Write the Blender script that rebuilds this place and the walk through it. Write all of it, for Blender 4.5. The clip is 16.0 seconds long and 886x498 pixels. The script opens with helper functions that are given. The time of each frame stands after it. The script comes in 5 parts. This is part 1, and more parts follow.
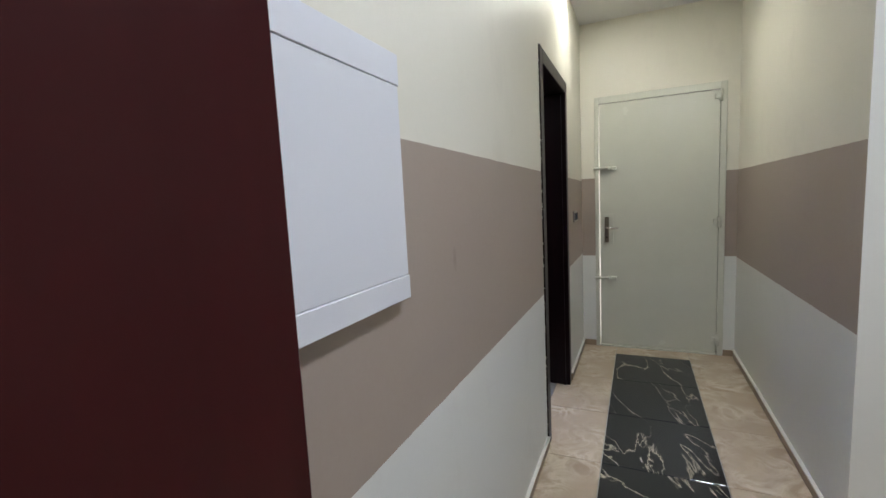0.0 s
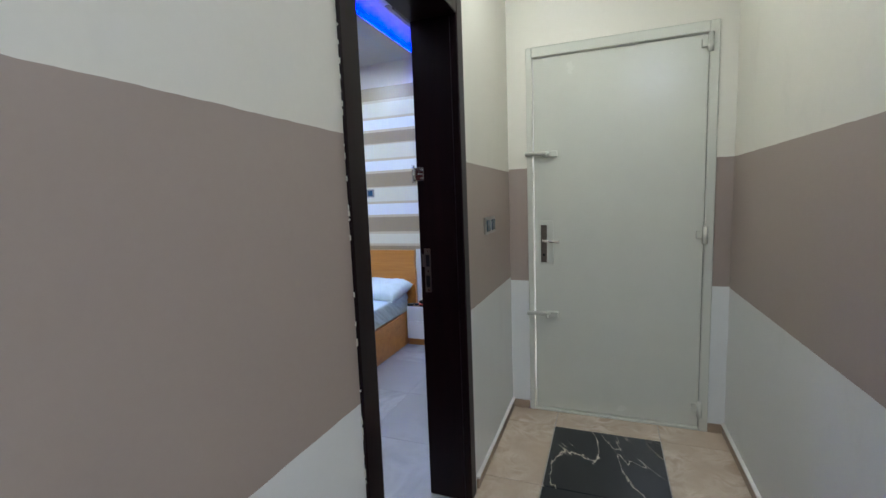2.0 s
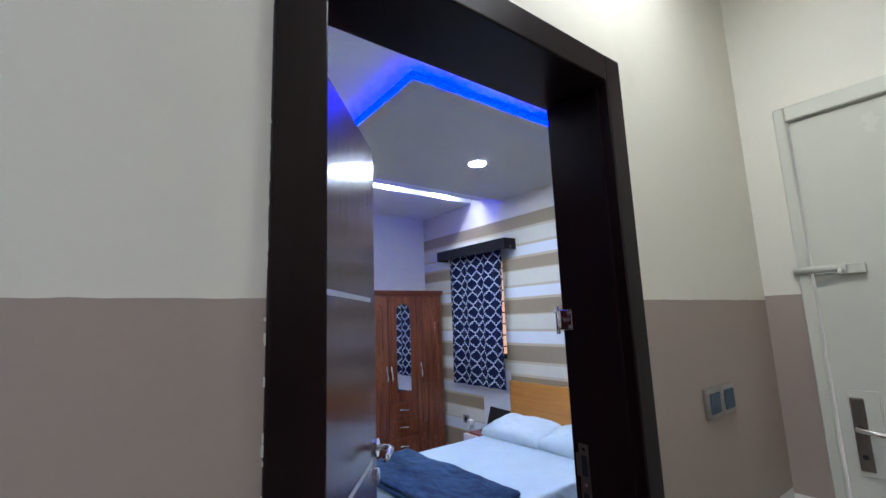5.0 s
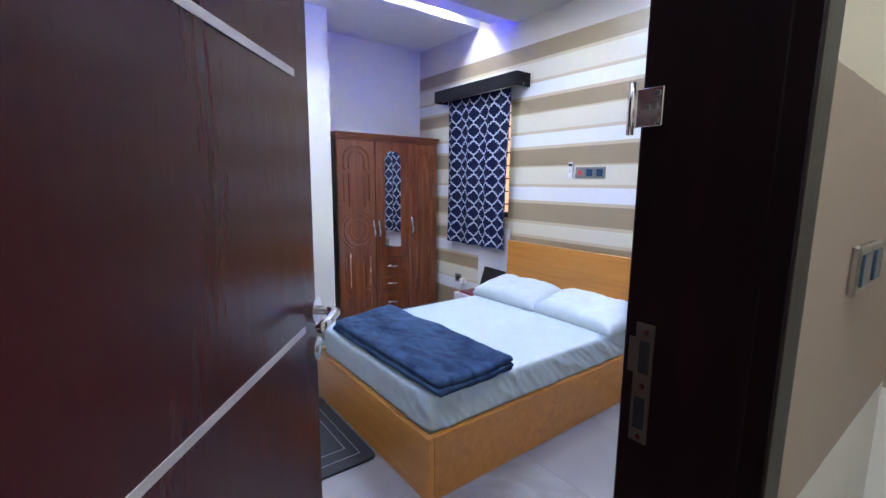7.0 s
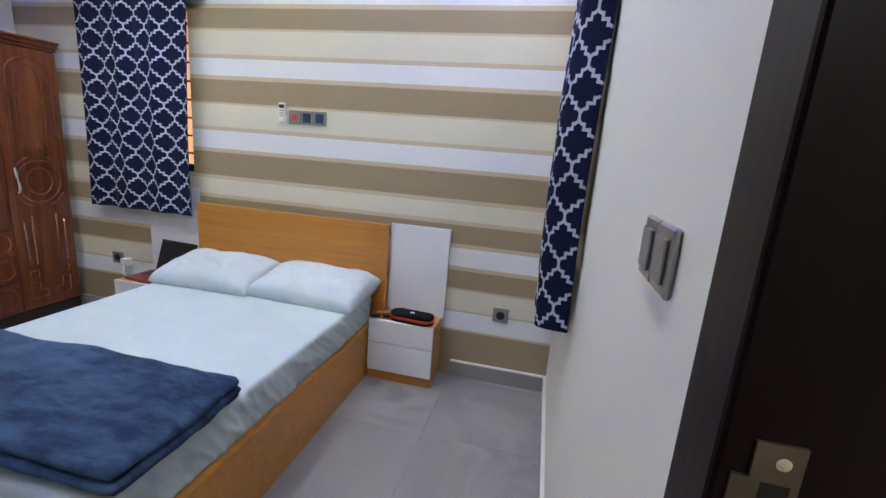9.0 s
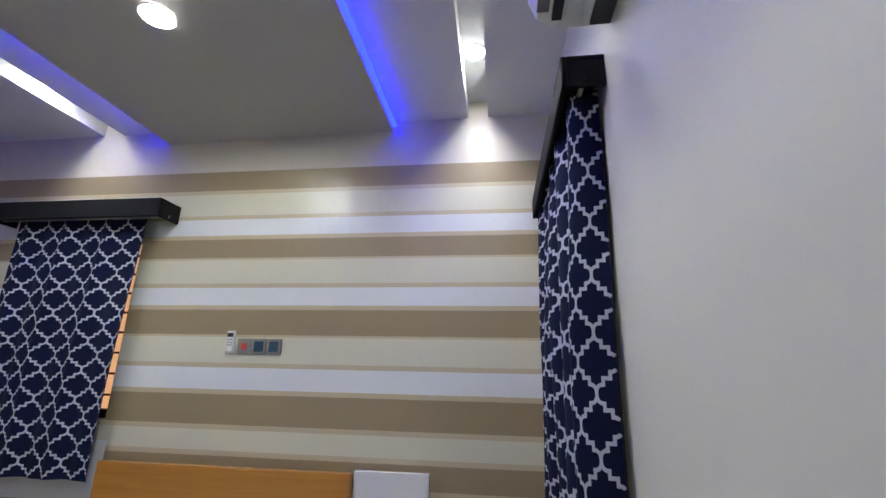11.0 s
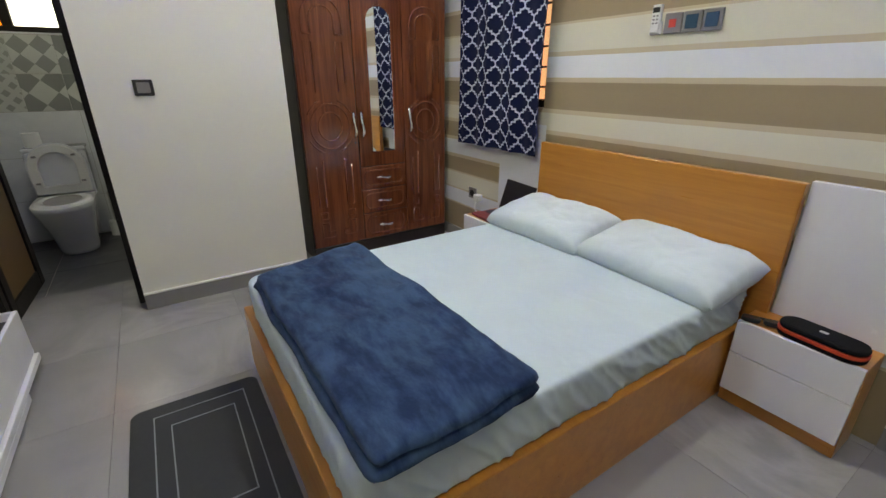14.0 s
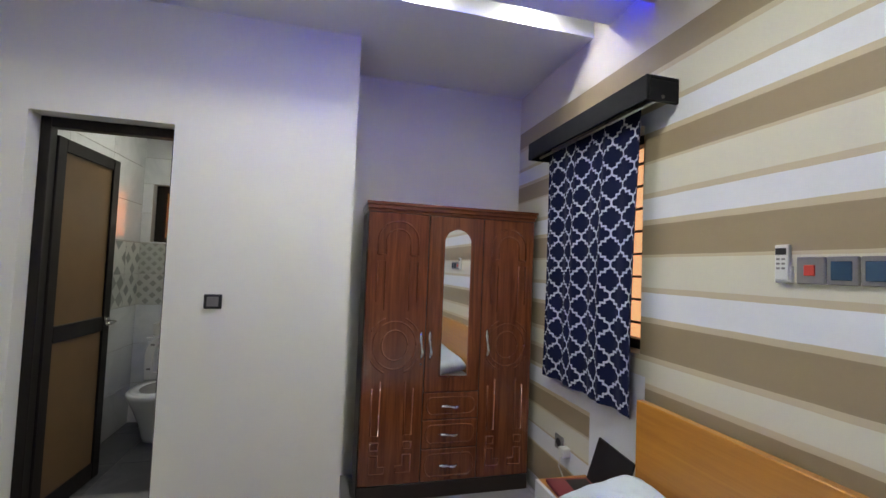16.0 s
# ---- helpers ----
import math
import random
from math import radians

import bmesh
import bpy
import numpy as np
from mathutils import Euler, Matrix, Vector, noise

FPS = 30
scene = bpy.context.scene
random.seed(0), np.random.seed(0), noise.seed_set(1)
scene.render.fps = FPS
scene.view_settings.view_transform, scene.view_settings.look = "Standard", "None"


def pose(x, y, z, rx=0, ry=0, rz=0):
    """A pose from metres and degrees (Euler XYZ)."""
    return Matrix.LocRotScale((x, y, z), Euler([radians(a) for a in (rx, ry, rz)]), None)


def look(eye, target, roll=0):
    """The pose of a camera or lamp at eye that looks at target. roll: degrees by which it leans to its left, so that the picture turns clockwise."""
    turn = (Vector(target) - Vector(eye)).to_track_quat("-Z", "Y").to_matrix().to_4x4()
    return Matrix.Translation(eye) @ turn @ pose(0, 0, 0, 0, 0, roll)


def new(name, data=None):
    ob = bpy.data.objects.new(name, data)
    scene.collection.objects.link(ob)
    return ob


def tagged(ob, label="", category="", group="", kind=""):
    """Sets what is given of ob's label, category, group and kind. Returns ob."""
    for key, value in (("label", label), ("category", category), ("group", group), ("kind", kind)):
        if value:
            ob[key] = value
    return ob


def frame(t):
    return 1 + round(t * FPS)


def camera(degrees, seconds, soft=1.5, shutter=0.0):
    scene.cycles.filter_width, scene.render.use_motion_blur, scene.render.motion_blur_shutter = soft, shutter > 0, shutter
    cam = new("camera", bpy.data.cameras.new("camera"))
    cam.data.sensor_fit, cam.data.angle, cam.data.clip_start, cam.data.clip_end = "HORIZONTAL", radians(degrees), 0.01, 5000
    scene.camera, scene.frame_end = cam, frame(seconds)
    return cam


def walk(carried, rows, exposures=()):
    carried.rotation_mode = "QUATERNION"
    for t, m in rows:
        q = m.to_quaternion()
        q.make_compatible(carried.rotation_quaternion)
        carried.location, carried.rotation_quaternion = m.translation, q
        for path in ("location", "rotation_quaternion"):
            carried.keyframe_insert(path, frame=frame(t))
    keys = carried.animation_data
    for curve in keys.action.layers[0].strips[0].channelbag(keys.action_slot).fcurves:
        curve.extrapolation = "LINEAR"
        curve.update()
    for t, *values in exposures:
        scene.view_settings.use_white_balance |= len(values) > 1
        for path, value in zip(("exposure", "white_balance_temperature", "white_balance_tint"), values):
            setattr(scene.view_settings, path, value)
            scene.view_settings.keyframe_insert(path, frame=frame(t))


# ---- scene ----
U = 1.06  # metres per plan unit
cam = camera(91.0, 16.0)
PATH = [
    (0, (0.191, 0.149, 1.38), (-0.626, 1.96, 1.158), -2.9),
    (0.5, (0.167, 0.516, 1.372), (-0.507, 2.385, 1.142), -2.8),
    (1, (0.23, 0.852, 1.359), (-0.447, 2.72, 1.132), -2.8),
    (1.5, (0.255, 1.216, 1.338), (-0.425, 3.081, 1.092), -2.5),
    (2, (0.297, 1.566, 1.349), (-0.409, 3.423, 1.115), -2.2),
    (2.5, (0.363, 1.825, 1.361), (-0.585, 3.575, 1.159), -0.8),
    (3, (0.354, 2.014, 1.373), (-0.846, 3.603, 1.186), -1.0),
    (3.5, (0.319, 2.135, 1.45), (-0.998, 3.639, 1.502), -1.5),
    (3.7, (0.321, 2.164, 1.47), (-1.063, 3.599, 1.625), -1.6),
    (5.8, (0.267, 2.396, 1.471), (-1.384, 3.498, 1.712), 0.2),
    (6, (0.194, 2.441, 1.447), (-1.455, 3.572, 1.511), 0.7),
    (6.2, (0.113, 2.486, 1.425), (-1.512, 3.651, 1.362), 0.6),
    (6.5, (0.022, 2.531, 1.399), (-1.566, 3.73, 1.205), 0.5),
    (7, (-0.109, 2.646, 1.343), (-1.682, 3.844, 1.04), 0.5),
    (7.5, (-0.252, 2.774, 1.317), (-1.753, 4.051, 0.982), 0.3),
    (8, (-0.399, 2.858, 1.277), (-1.617, 4.398, 0.898), 2.8),
    (8.4, (-0.51, 2.956, 1.245), (-1.354, 4.729, 0.861), 4.8),
    (8.5, (-0.534, 2.963, 1.249), (-1.277, 4.778, 0.857), 4.6),
    (8.7, (-0.558, 2.97, 1.273), (-1.108, 4.84, 0.825), 5.5),
    (10.8, (-0.73, 3.214, 1.327), (-0.881, 5.195, 1.558), 2.1),
    (11, (-0.741, 3.204, 1.322), (-0.99, 5.115, 1.858), 1.2),
    (11.5, (-0.731, 3.182, 1.365), (-1.017, 4.939, 2.278), 0.0),
    (12, (-0.743, 3.18, 1.339), (-1.177, 5.044, 1.92), 2.0),
    (12.5, (-0.758, 3.226, 1.291), (-1.458, 5.099, 1.243), 3.6),
    (13, (-0.794, 3.263, 1.247), (-1.873, 4.881, 0.781), 2.3),
    (13.2, (-0.775, 3.309, 1.264), (-2.062, 4.742, 0.727), -0.0),
    (13.5, (-0.821, 3.336, 1.241), (-2.255, 4.593, 0.64), 0.1),
    (14, (-0.852, 3.422, 1.214), (-2.41, 4.436, 0.477), -0.1),
    (14.5, (-0.956, 3.534, 1.243), (-2.547, 4.634, 0.733), 1.2),
    (15, (-1.037, 3.694, 1.327), (-2.672, 4.845, 1.287), 2.4),
    (15.5, (-1.05, 3.857, 1.377), (-2.806, 4.795, 1.569), 3.0),
    (16, (-1.09, 4.001, 1.382), (-3.024, 4.503, 1.471), 2.3),
]
EXPOSURES = [(0.0, 0.15, 6050, 9), (0.5, 0.05, 6000, 9), (1.0, -0.03, 6000, 10), (1.5, 0.15, 5850, 9), (2.0, 0.3, 5550, 9), (3.0, 0.2, 5450, 11), (3.5, 0.2, 5450, 11), (6.0, 0.15, 5600, 14), (6.5, 0.42, 5800, 13), (7.0, 0.58, 5950, 13), (7.5, 0.6, 6100, 12),
             (8.0, 0.45, 6550, 10), (8.5, 0.3, 6800, 9), (10.8, -0.2, 7100, 9), (11.5, -0.35, 7300, 8), (12.0, -0.42, 7400, 8), (12.5, -0.45, 7700, 7), (13.0, -0.03, 8000, 5), (14.0, 0.02, 8000, 5), (14.5, 0.0, 7900, 6), (15.0, -0.03, 7500, 8), (16.0, -0.04, 7500, 8)]
walk(cam, [(t, look(Vector(eye) * U, Vector(target) * U, roll)) for t, eye, target, roll in PATH], EXPOSURES)

# ---- plan: walls, heights (plan units) ----
CL, CR, CEND = -0.265, 0.905, 4.215      # corridor: left face, right face, end
CTOP = 2.80                              # corridor ceiling
BE, BW, BN, BS = -0.445, -3.56, 5.34, 2.30   # bedroom faces
NOOK_W, NOOK_S = -4.07, 4.115            # wardrobe nook
BTOP = 2.676                             # bedroom ceiling
DY0, DY1, DTOP = 2.515, 3.27, 2.06       # bedroom door opening between jambs
RY = 2.12                                # where the corridor's right wall begins
LAMPS = dict(down=520.0, slot=250.0, corridor=185.0, lobby=275.0, bath=135.0, blue_east=22.0, blue_west=55.0, blue_south=16.0)

# ---- world ----
world = bpy.data.worlds.new("world")
scene.world = world
world.use_nodes = True
wn = world.node_tree.nodes
sky = wn.new("ShaderNodeTexSky")
sky.sky_type, sky.sun_disc = "NISHITA", False
sky.sun_elevation, sky.sun_rotation = radians(14), radians(300)
wn["Background"].inputs["Strength"].default_value = 0.08
world.node_tree.links.new(sky.outputs["Color"], wn["Background"].inputs["Color"])


# ---- materials ----
class Nodes:
    """Short hand for one node material."""

    def __init__(self, name):
        self.mat = bpy.data.materials.new(name)
        self.mat.use_nodes = True
        self.tree = self.mat.node_tree
        self.bsdf = self.tree.nodes["Principled BSDF"]
        self.tc = self.add("ShaderNodeTexCoord")

    def add(self, kind, **values):
        node = self.tree.nodes.new(kind)
        for key, value in values.items():
            if key == "operation":
                node.operation = value
            else:
                node.inputs[key].default_value = value
        return node

    def link(self, a, b):
        self.tree.links.new(a, b)

    def math(self, op, a, b=None, c=None):
        node = self.add("ShaderNodeMath", operation=op)
        for i, v in enumerate((a, b, c)):
            if v is None:
                continue
            if isinstance(v, (int, float)):
                node.inputs[i].default_value = v
            else:
                self.link(v, node.inputs[i])
        return node.outputs[0]

    def scaled(self, scale, coord="Object"):
        m = self.add("ShaderNodeMapping")
        m.inputs["Scale"].default_value = scale
        self.link(self.tc.outputs[coord], m.inputs["Vector"])
        return m.outputs[0]

    def noise(self, scale, detail=4.0, rough=0.55, stretch=None, distort=0.0):
        n = self.add("ShaderNodeTexNoise", Scale=scale, Detail=detail, Roughness=rough, Distortion=distort)
        self.link(self.scaled(stretch) if stretch else self.tc.outputs["Object"], n.inputs["Vector"])
        return n.outputs["Fac"]

    def ramp(self, fac, stops, constant=False):
        r = self.add("ShaderNodeValToRGB")
        if constant:
            r.color_ramp.interpolation = "CONSTANT"
        el = r.color_ramp.elements
        while len(el) < len(stops):
            el.new(0.5)
        for e, (p, c) in zip(el, stops):
            e.position, e.color = p, (*c, 1)
        self.link(fac, r.inputs["Fac"])
        return r.outputs["Color"]

    def mix(self, fac, a, b, mode="MIX"):
        m = self.tree.nodes.new("ShaderNodeMix")
        m.data_type, m.blend_type = "RGBA", mode
        for sock, v in ((m.inputs[0], fac), (m.inputs[6], a), (m.inputs[7], b)):
            if isinstance(v, (int, float)):
                sock.default_value = v
            elif isinstance(v, tuple):
                sock.default_value = (*v, 1)
            else:
                self.link(v, sock)
        return m.outputs[2]

    def bump(self, fac, strength, distance=0.01):
        b = self.add("ShaderNodeBump", Strength=strength, Distance=distance)
        self.link(fac, b.inputs["Height"])
        self.link(b.outputs["Normal"], self.bsdf.inputs["Normal"])

    def color(self, c):
        if isinstance(c, tuple):
            self.bsdf.inputs["Base Color"].default_value = (*c, 1)
        else:
            self.link(c, self.bsdf.inputs["Base Color"])

    def set(self, rough=None, metal=None, coat=None, spec=None, sheen=None):
        for key, v in (("Roughness", rough), ("Metallic", metal), ("Coat Weight", coat), ("Specular IOR Level", spec), ("Sheen Weight", sheen)):
            if v is None:
                continue
            if isinstance(v, (int, float)):
                self.bsdf.inputs[key].default_value = v
            else:
                self.link(v, self.bsdf.inputs[key])
        return self.mat


def dark(c, k):
    return tuple(v * k for v in c)


def plaster(name, c, rough=0.6, vary=0.06, bump=0.12):
    n = Nodes(name)
    big = n.noise(1.3, 3)
    fine = n.noise(60, 5)
    col = n.mix(n.math("MULTIPLY", big, 0.8), dark(c, 1 + vary), dark(c, 1 - vary))
    n.color(n.mix(n.math("MULTIPLY", fine, 0.12), col, dark(c, 0.86)))
    n.bump(n.math("ADD", n.math("MULTIPLY", fine, 0.4), n.noise(9, 3)), bump, 0.004)
    return n.set(rough=n.math("ADD", n.math("MULTIPLY", big, 0.15), rough - 0.07))


def plain(name, c, rough=0.5, metal=0.0, vary=0.06, scale=12.0, bump=0.03, coat=0.0):
    n = Nodes(name)
    f = n.noise(scale, 5)
    n.color(n.mix(f, dark(c, 1 - vary), dark(c, 1 + vary)))
    n.bump(n.noise(scale * 8, 3), bump, 0.002)
    return n.set(rough=n.math("ADD", n.math("MULTIPLY", f, 0.12), max(rough - 0.06, 0.02)), metal=metal, coat=coat)


def wood(name, light, deep, rough=0.35, axis=2, scale=1.0, coat=0.0, bump=0.05, ripple=0.0):
    n = Nodes(name)
    st = [14.0 * scale] * 3
    st[axis] = 0.9 * scale
    a = n.noise(1.6, 6, 0.6, tuple(st), 0.6)
    st2 = [70.0 * scale] * 3
    st2[axis] = 2.0 * scale
    b = n.noise(1.5, 4, 0.6, tuple(st2))
    c = n.ramp(n.math("ADD", n.math("MULTIPLY", a, 0.75), n.math("MULTIPLY", b, 0.25)), [(0.36, deep), (0.5, tuple((p + q) / 2 for p, q in zip(light, deep))), (0.64, light)])
    n.color(c)
    if ripple:
        b = n.math("ADD", b, n.math("MULTIPLY", n.noise(26, 3, 0.55, (1.0, 1.0, 0.28), 0.3), ripple))
    n.bump(b, bump, 0.002)
    return n.set(rough=n.math("ADD", n.math("MULTIPLY", b, 0.15 / (1 + ripple)), rough - 0.07), coat=coat)


def glow(name, c, strength, base=0.8):
    n = Nodes(name)
    n.color((base, base, base))
    n.bsdf.inputs["Emission Color"].default_value = (*c, 1)
    n.bsdf.inputs["Emission Strength"].default_value = strength
    return n.mat


CREAM = (0.76, 0.735, 0.64)
WHITE = (0.78, 0.78, 0.77)
M = {}
M["cream"] = plaster("cream_wall_paint", (0.75, 0.735, 0.635))
M["white_wall"] = plaster("white_wall_paint", (0.76, 0.75, 0.70), 0.62)
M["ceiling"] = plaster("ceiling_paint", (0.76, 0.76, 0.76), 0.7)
# the panel's base colour is set about a third darker than the ceiling's
M["panel"] = plaster("panel_darker_grey", (0.52, 0.50, 0.47), 0.6)


def banded(name, upper, band, lower, z0, z1, drop0=0.0, drop1=0.0, spot=None):
    """Wall paint with one darker band, its edges cut by hand and sinking by drop0 and drop1 a metre along y."""
    n = Nodes(name)
    sep = n.add("ShaderNodeSeparateXYZ")
    n.link(n.tc.outputs["Object"], sep.inputs[0])
    z = n.math("ADD", sep.outputs["Z"], n.math("MULTIPLY", n.math("SUBTRACT", n.noise(14, 2), 0.5), 0.006))
    big, fine = n.noise(1.3, 3), n.noise(60, 5)
    low, high = (n.math("ADD", z, n.math("MULTIPLY", sep.outputs["Y"], d)) for d in (drop0, drop1))
    inside = n.math("MULTIPLY", n.math("GREATER_THAN", low, z0), n.math("LESS_THAN", high, z1))
    pale = n.mix(n.math("GREATER_THAN", high, z1), lower, upper)
    col = n.mix(inside, pale, band)
    col = n.mix(n.math("MULTIPLY", big, 0.14), col, (0.55, 0.52, 0.46))
    if spot:
        far = n.add("ShaderNodeVectorMath")
        far.operation = "DISTANCE"
        n.link(n.scaled((1.0, 1.6, 0.6)), far.inputs[0])
        far.inputs[1].default_value = (spot[0], spot[1] * 1.6, spot[2] * 0.6)
        near = n.math("ADD", far.outputs["Value"], n.math("MULTIPLY", n.noise(40, 4), 0.03))
        col = n.mix(n.math("MULTIPLY", n.ramp(near, [(0.018, (1, 1, 1)), (0.04, (0, 0, 0))]), 0.35), col, (0.16, 0.12, 0.09))
    smear = n.ramp(n.noise(3.0, 5, 0.65, (1, 1, 0.5)), [(0.58, (0, 0, 0)), (0.72, (1, 1, 1))])
    col = n.mix(n.math("MULTIPLY", smear, 0.10), col, (0.33, 0.29, 0.24))
    n.color(n.mix(n.math("MULTIPLY", fine, 0.10), col, (0.5, 0.48, 0.42)))
    n.bump(n.math("ADD", n.math("MULTIPLY", fine, 0.4), n.noise(9, 3)), 0.12, 0.004)
    return n.set(rough=n.math("ADD", n.math("MULTIPLY", big, 0.15), 0.42))


TAUPE, PALE = (0.34, 0.27, 0.228), (0.76, 0.77, 0.75)
M["band"] = banded("banded_corridor_paint", CREAM, TAUPE, PALE, 0.823 * U, 1.503 * U)
M["band_left"] = banded("banded_corridor_paint_left", CREAM, TAUPE, PALE, 0.880 * U, 1.522 * U, 0.009, 0.008, (CL * U, 1.235 * U, 1.22 * U))
M["band_right"] = banded("banded_corridor_paint_right", CREAM, TAUPE, PALE, 0.838 * U, 1.527 * U, 0.005, 0.006)


def striped():
    """Painted stripes of the headboard wall: tan, cream and white with thin lines between."""
    n = Nodes("striped_wall_paint")
    sep = n.add("ShaderNodeSeparateXYZ")
    n.link(n.tc.outputs["Object"], sep.inputs[0])
    z = n.math("ADD", sep.outputs["Z"], n.math("MULTIPLY", n.math("SUBTRACT", n.noise(9, 2), 0.5), 0.004))
    tan, crm, wht, line, top = (0.30, 0.226, 0.128), (0.66, 0.632, 0.505), (0.74, 0.76, 0.79), (0.55, 0.465, 0.31), (0.64, 0.585, 0.52)
    rows = [(0.0, tan), (0.270, line), (0.290, wht), (0.392, line), (0.399, crm), (0.520, line), (0.538, tan), (0.643, line), (0.661, wht), (0.768, line), (0.786, tan),
            (0.893, line), (0.917, crm), (1.012, line), (1.035, tan), (1.173, line), (1.196, wht), (1.305, line), (1.330, crm), (1.462, line), (1.476, tan),
            (1.594, line), (1.622, wht), (1.718, line), (1.737, crm), (1.868, line), (1.882, tan), (1.988, line), (2.006, wht), (2.104, line), (2.122, crm), (2.260, line), (2.274, tan), (2.393, top)]
    # colour ramps hold 32 stops, so the stripes are split in two ramps
    f = n.math("DIVIDE", z, 3.0 * U)
    low = n.ramp(f, [(a / 3.0, c) for a, c in rows[:17]], True)
    high = n.ramp(f, [(a / 3.0, c) for a, c in [(0.0, wht)] + rows[17:]], True)
    col = n.mix(n.math("GREATER_THAN", z, 1.25 * U), low, high)
    x = sep.outputs["X"]
    blank = n.math("MULTIPLY", n.math("MULTIPLY", n.math("GREATER_THAN", x, -3.1 * U), n.math("LESS_THAN", x, -2.70 * U)), n.math("MULTIPLY", n.math("LESS_THAN", z, 0.95 * U), n.math("GREATER_THAN", z, 0.40 * U)))
    col = n.mix(blank, col, wht)
    big, fine = n.noise(1.2, 3), n.noise(55, 5)
    col = n.mix(n.math("MULTIPLY", big, 0.10), col, (0.5, 0.45, 0.36))
    n.color(n.mix(n.math("MULTIPLY", fine, 0.08), col, (0.45, 0.42, 0.36)))
    n.bump(n.math("ADD", n.math("MULTIPLY", fine, 0.3), n.noise(9, 3)), 0.10, 0.004)
    return n.set(rough=n.math("ADD", n.math("MULTIPLY", big, 0.12), 0.30))


M["stripes"] = striped()


def marble(name, base, vein, second, scale, width, rough, swirl=1.3, grain=None):
    """Veined stone; grain: the turn and the stretch of veins that run one way."""
    n = Nodes(name)
    info = n.add("ShaderNodeObjectInfo")
    shift = n.add("ShaderNodeVectorMath")
    shift.operation = "ADD"
    n.link(n.tc.outputs["Object"], shift.inputs[0])
    off = n.add("ShaderNodeCombineXYZ")
    n.link(n.math("MULTIPLY", info.outputs["Random"], 31.0), off.inputs[0])
    n.link(n.math("MULTIPLY", info.outputs["Random"], 17.0), off.inputs[1])
    n.link(off.outputs[0], shift.inputs[1])
    w = n.add("ShaderNodeTexNoise", Scale=scale, Detail=7.0, Roughness=0.55, Distortion=swirl)
    if grain:
        turned = n.add("ShaderNodeMapping")
        turned.vector_type = "TEXTURE"
        turned.inputs["Rotation"].default_value = (0, 0, radians(grain[0]))
        turned.inputs["Scale"].default_value = (1.0, grain[1], 1.0)
        n.link(shift.outputs[0], turned.inputs["Vector"])
        n.link(turned.outputs[0], w.inputs["Vector"])
    else:
        n.link(shift.outputs[0], w.inputs["Vector"])
    m = n.add("ShaderNodeTexNoise", Scale=scale * 0.45, Detail=3.0)
    n.link(shift.outputs[0], m.inputs["Vector"])
    ridge = n.math("ABSOLUTE", n.math("SUBTRACT", w.outputs["Fac"], 0.5))
    v = n.ramp(ridge, [(0.0, (1, 1, 1)), (width, (0, 0, 0))])
    gate = n.ramp(m.outputs["Fac"], [(0.41, (0.06, 0.06, 0.06)), (0.60, (1, 1, 1))])
    col = n.mix(m.outputs["Fac"], base, second)
    n.color(n.mix(n.math("MULTIPLY", v, gate), col, vein))
    return n.set(rough=rough, coat=0.15)


M["black_marble"] = marble("black_veined_tile", (0.012, 0.013, 0.015), (0.58, 0.52, 0.40), (0.020, 0.022, 0.025), 3.6, 0.0095, 0.16, 0.7, (24, 3.2))
M["beige_marble"] = marble("beige_marble_tile", (0.62, 0.51, 0.385), (0.70, 0.605, 0.48), (0.38, 0.28, 0.19), 6.0, 0.17, 0.10)
M["grey_tile"] = marble("grey_floor_tile", (0.262, 0.252, 0.250), (0.31, 0.30, 0.295), (0.225, 0.216, 0.215), 1.6, 0.14, 0.26)
M["dark_tile"] = marble("dark_bathroom_tile", (0.075, 0.075, 0.078), (0.12, 0.12, 0.12), (0.06, 0.06, 0.062), 2.0, 0.08, 0.35)
M["white_tile"] = marble("white_wall_tile", (0.72, 0.73, 0.74), (0.62, 0.64, 0.66), (0.68, 0.69, 0.70), 1.5, 0.10, 0.15)
M["grout"] = plain("grout", (0.42, 0.40, 0.36), 0.9)
M["grey_grout"] = plain("grey_grout", (0.235, 0.226, 0.222), 0.6)
M["brown_base"] = plain("brown_skirting_tile", (0.30, 0.22, 0.15), 0.4, vary=0.2)
M["grey_base"] = plain("grey_skirting_tile", (0.26, 0.25, 0.24), 0.4, vary=0.12)


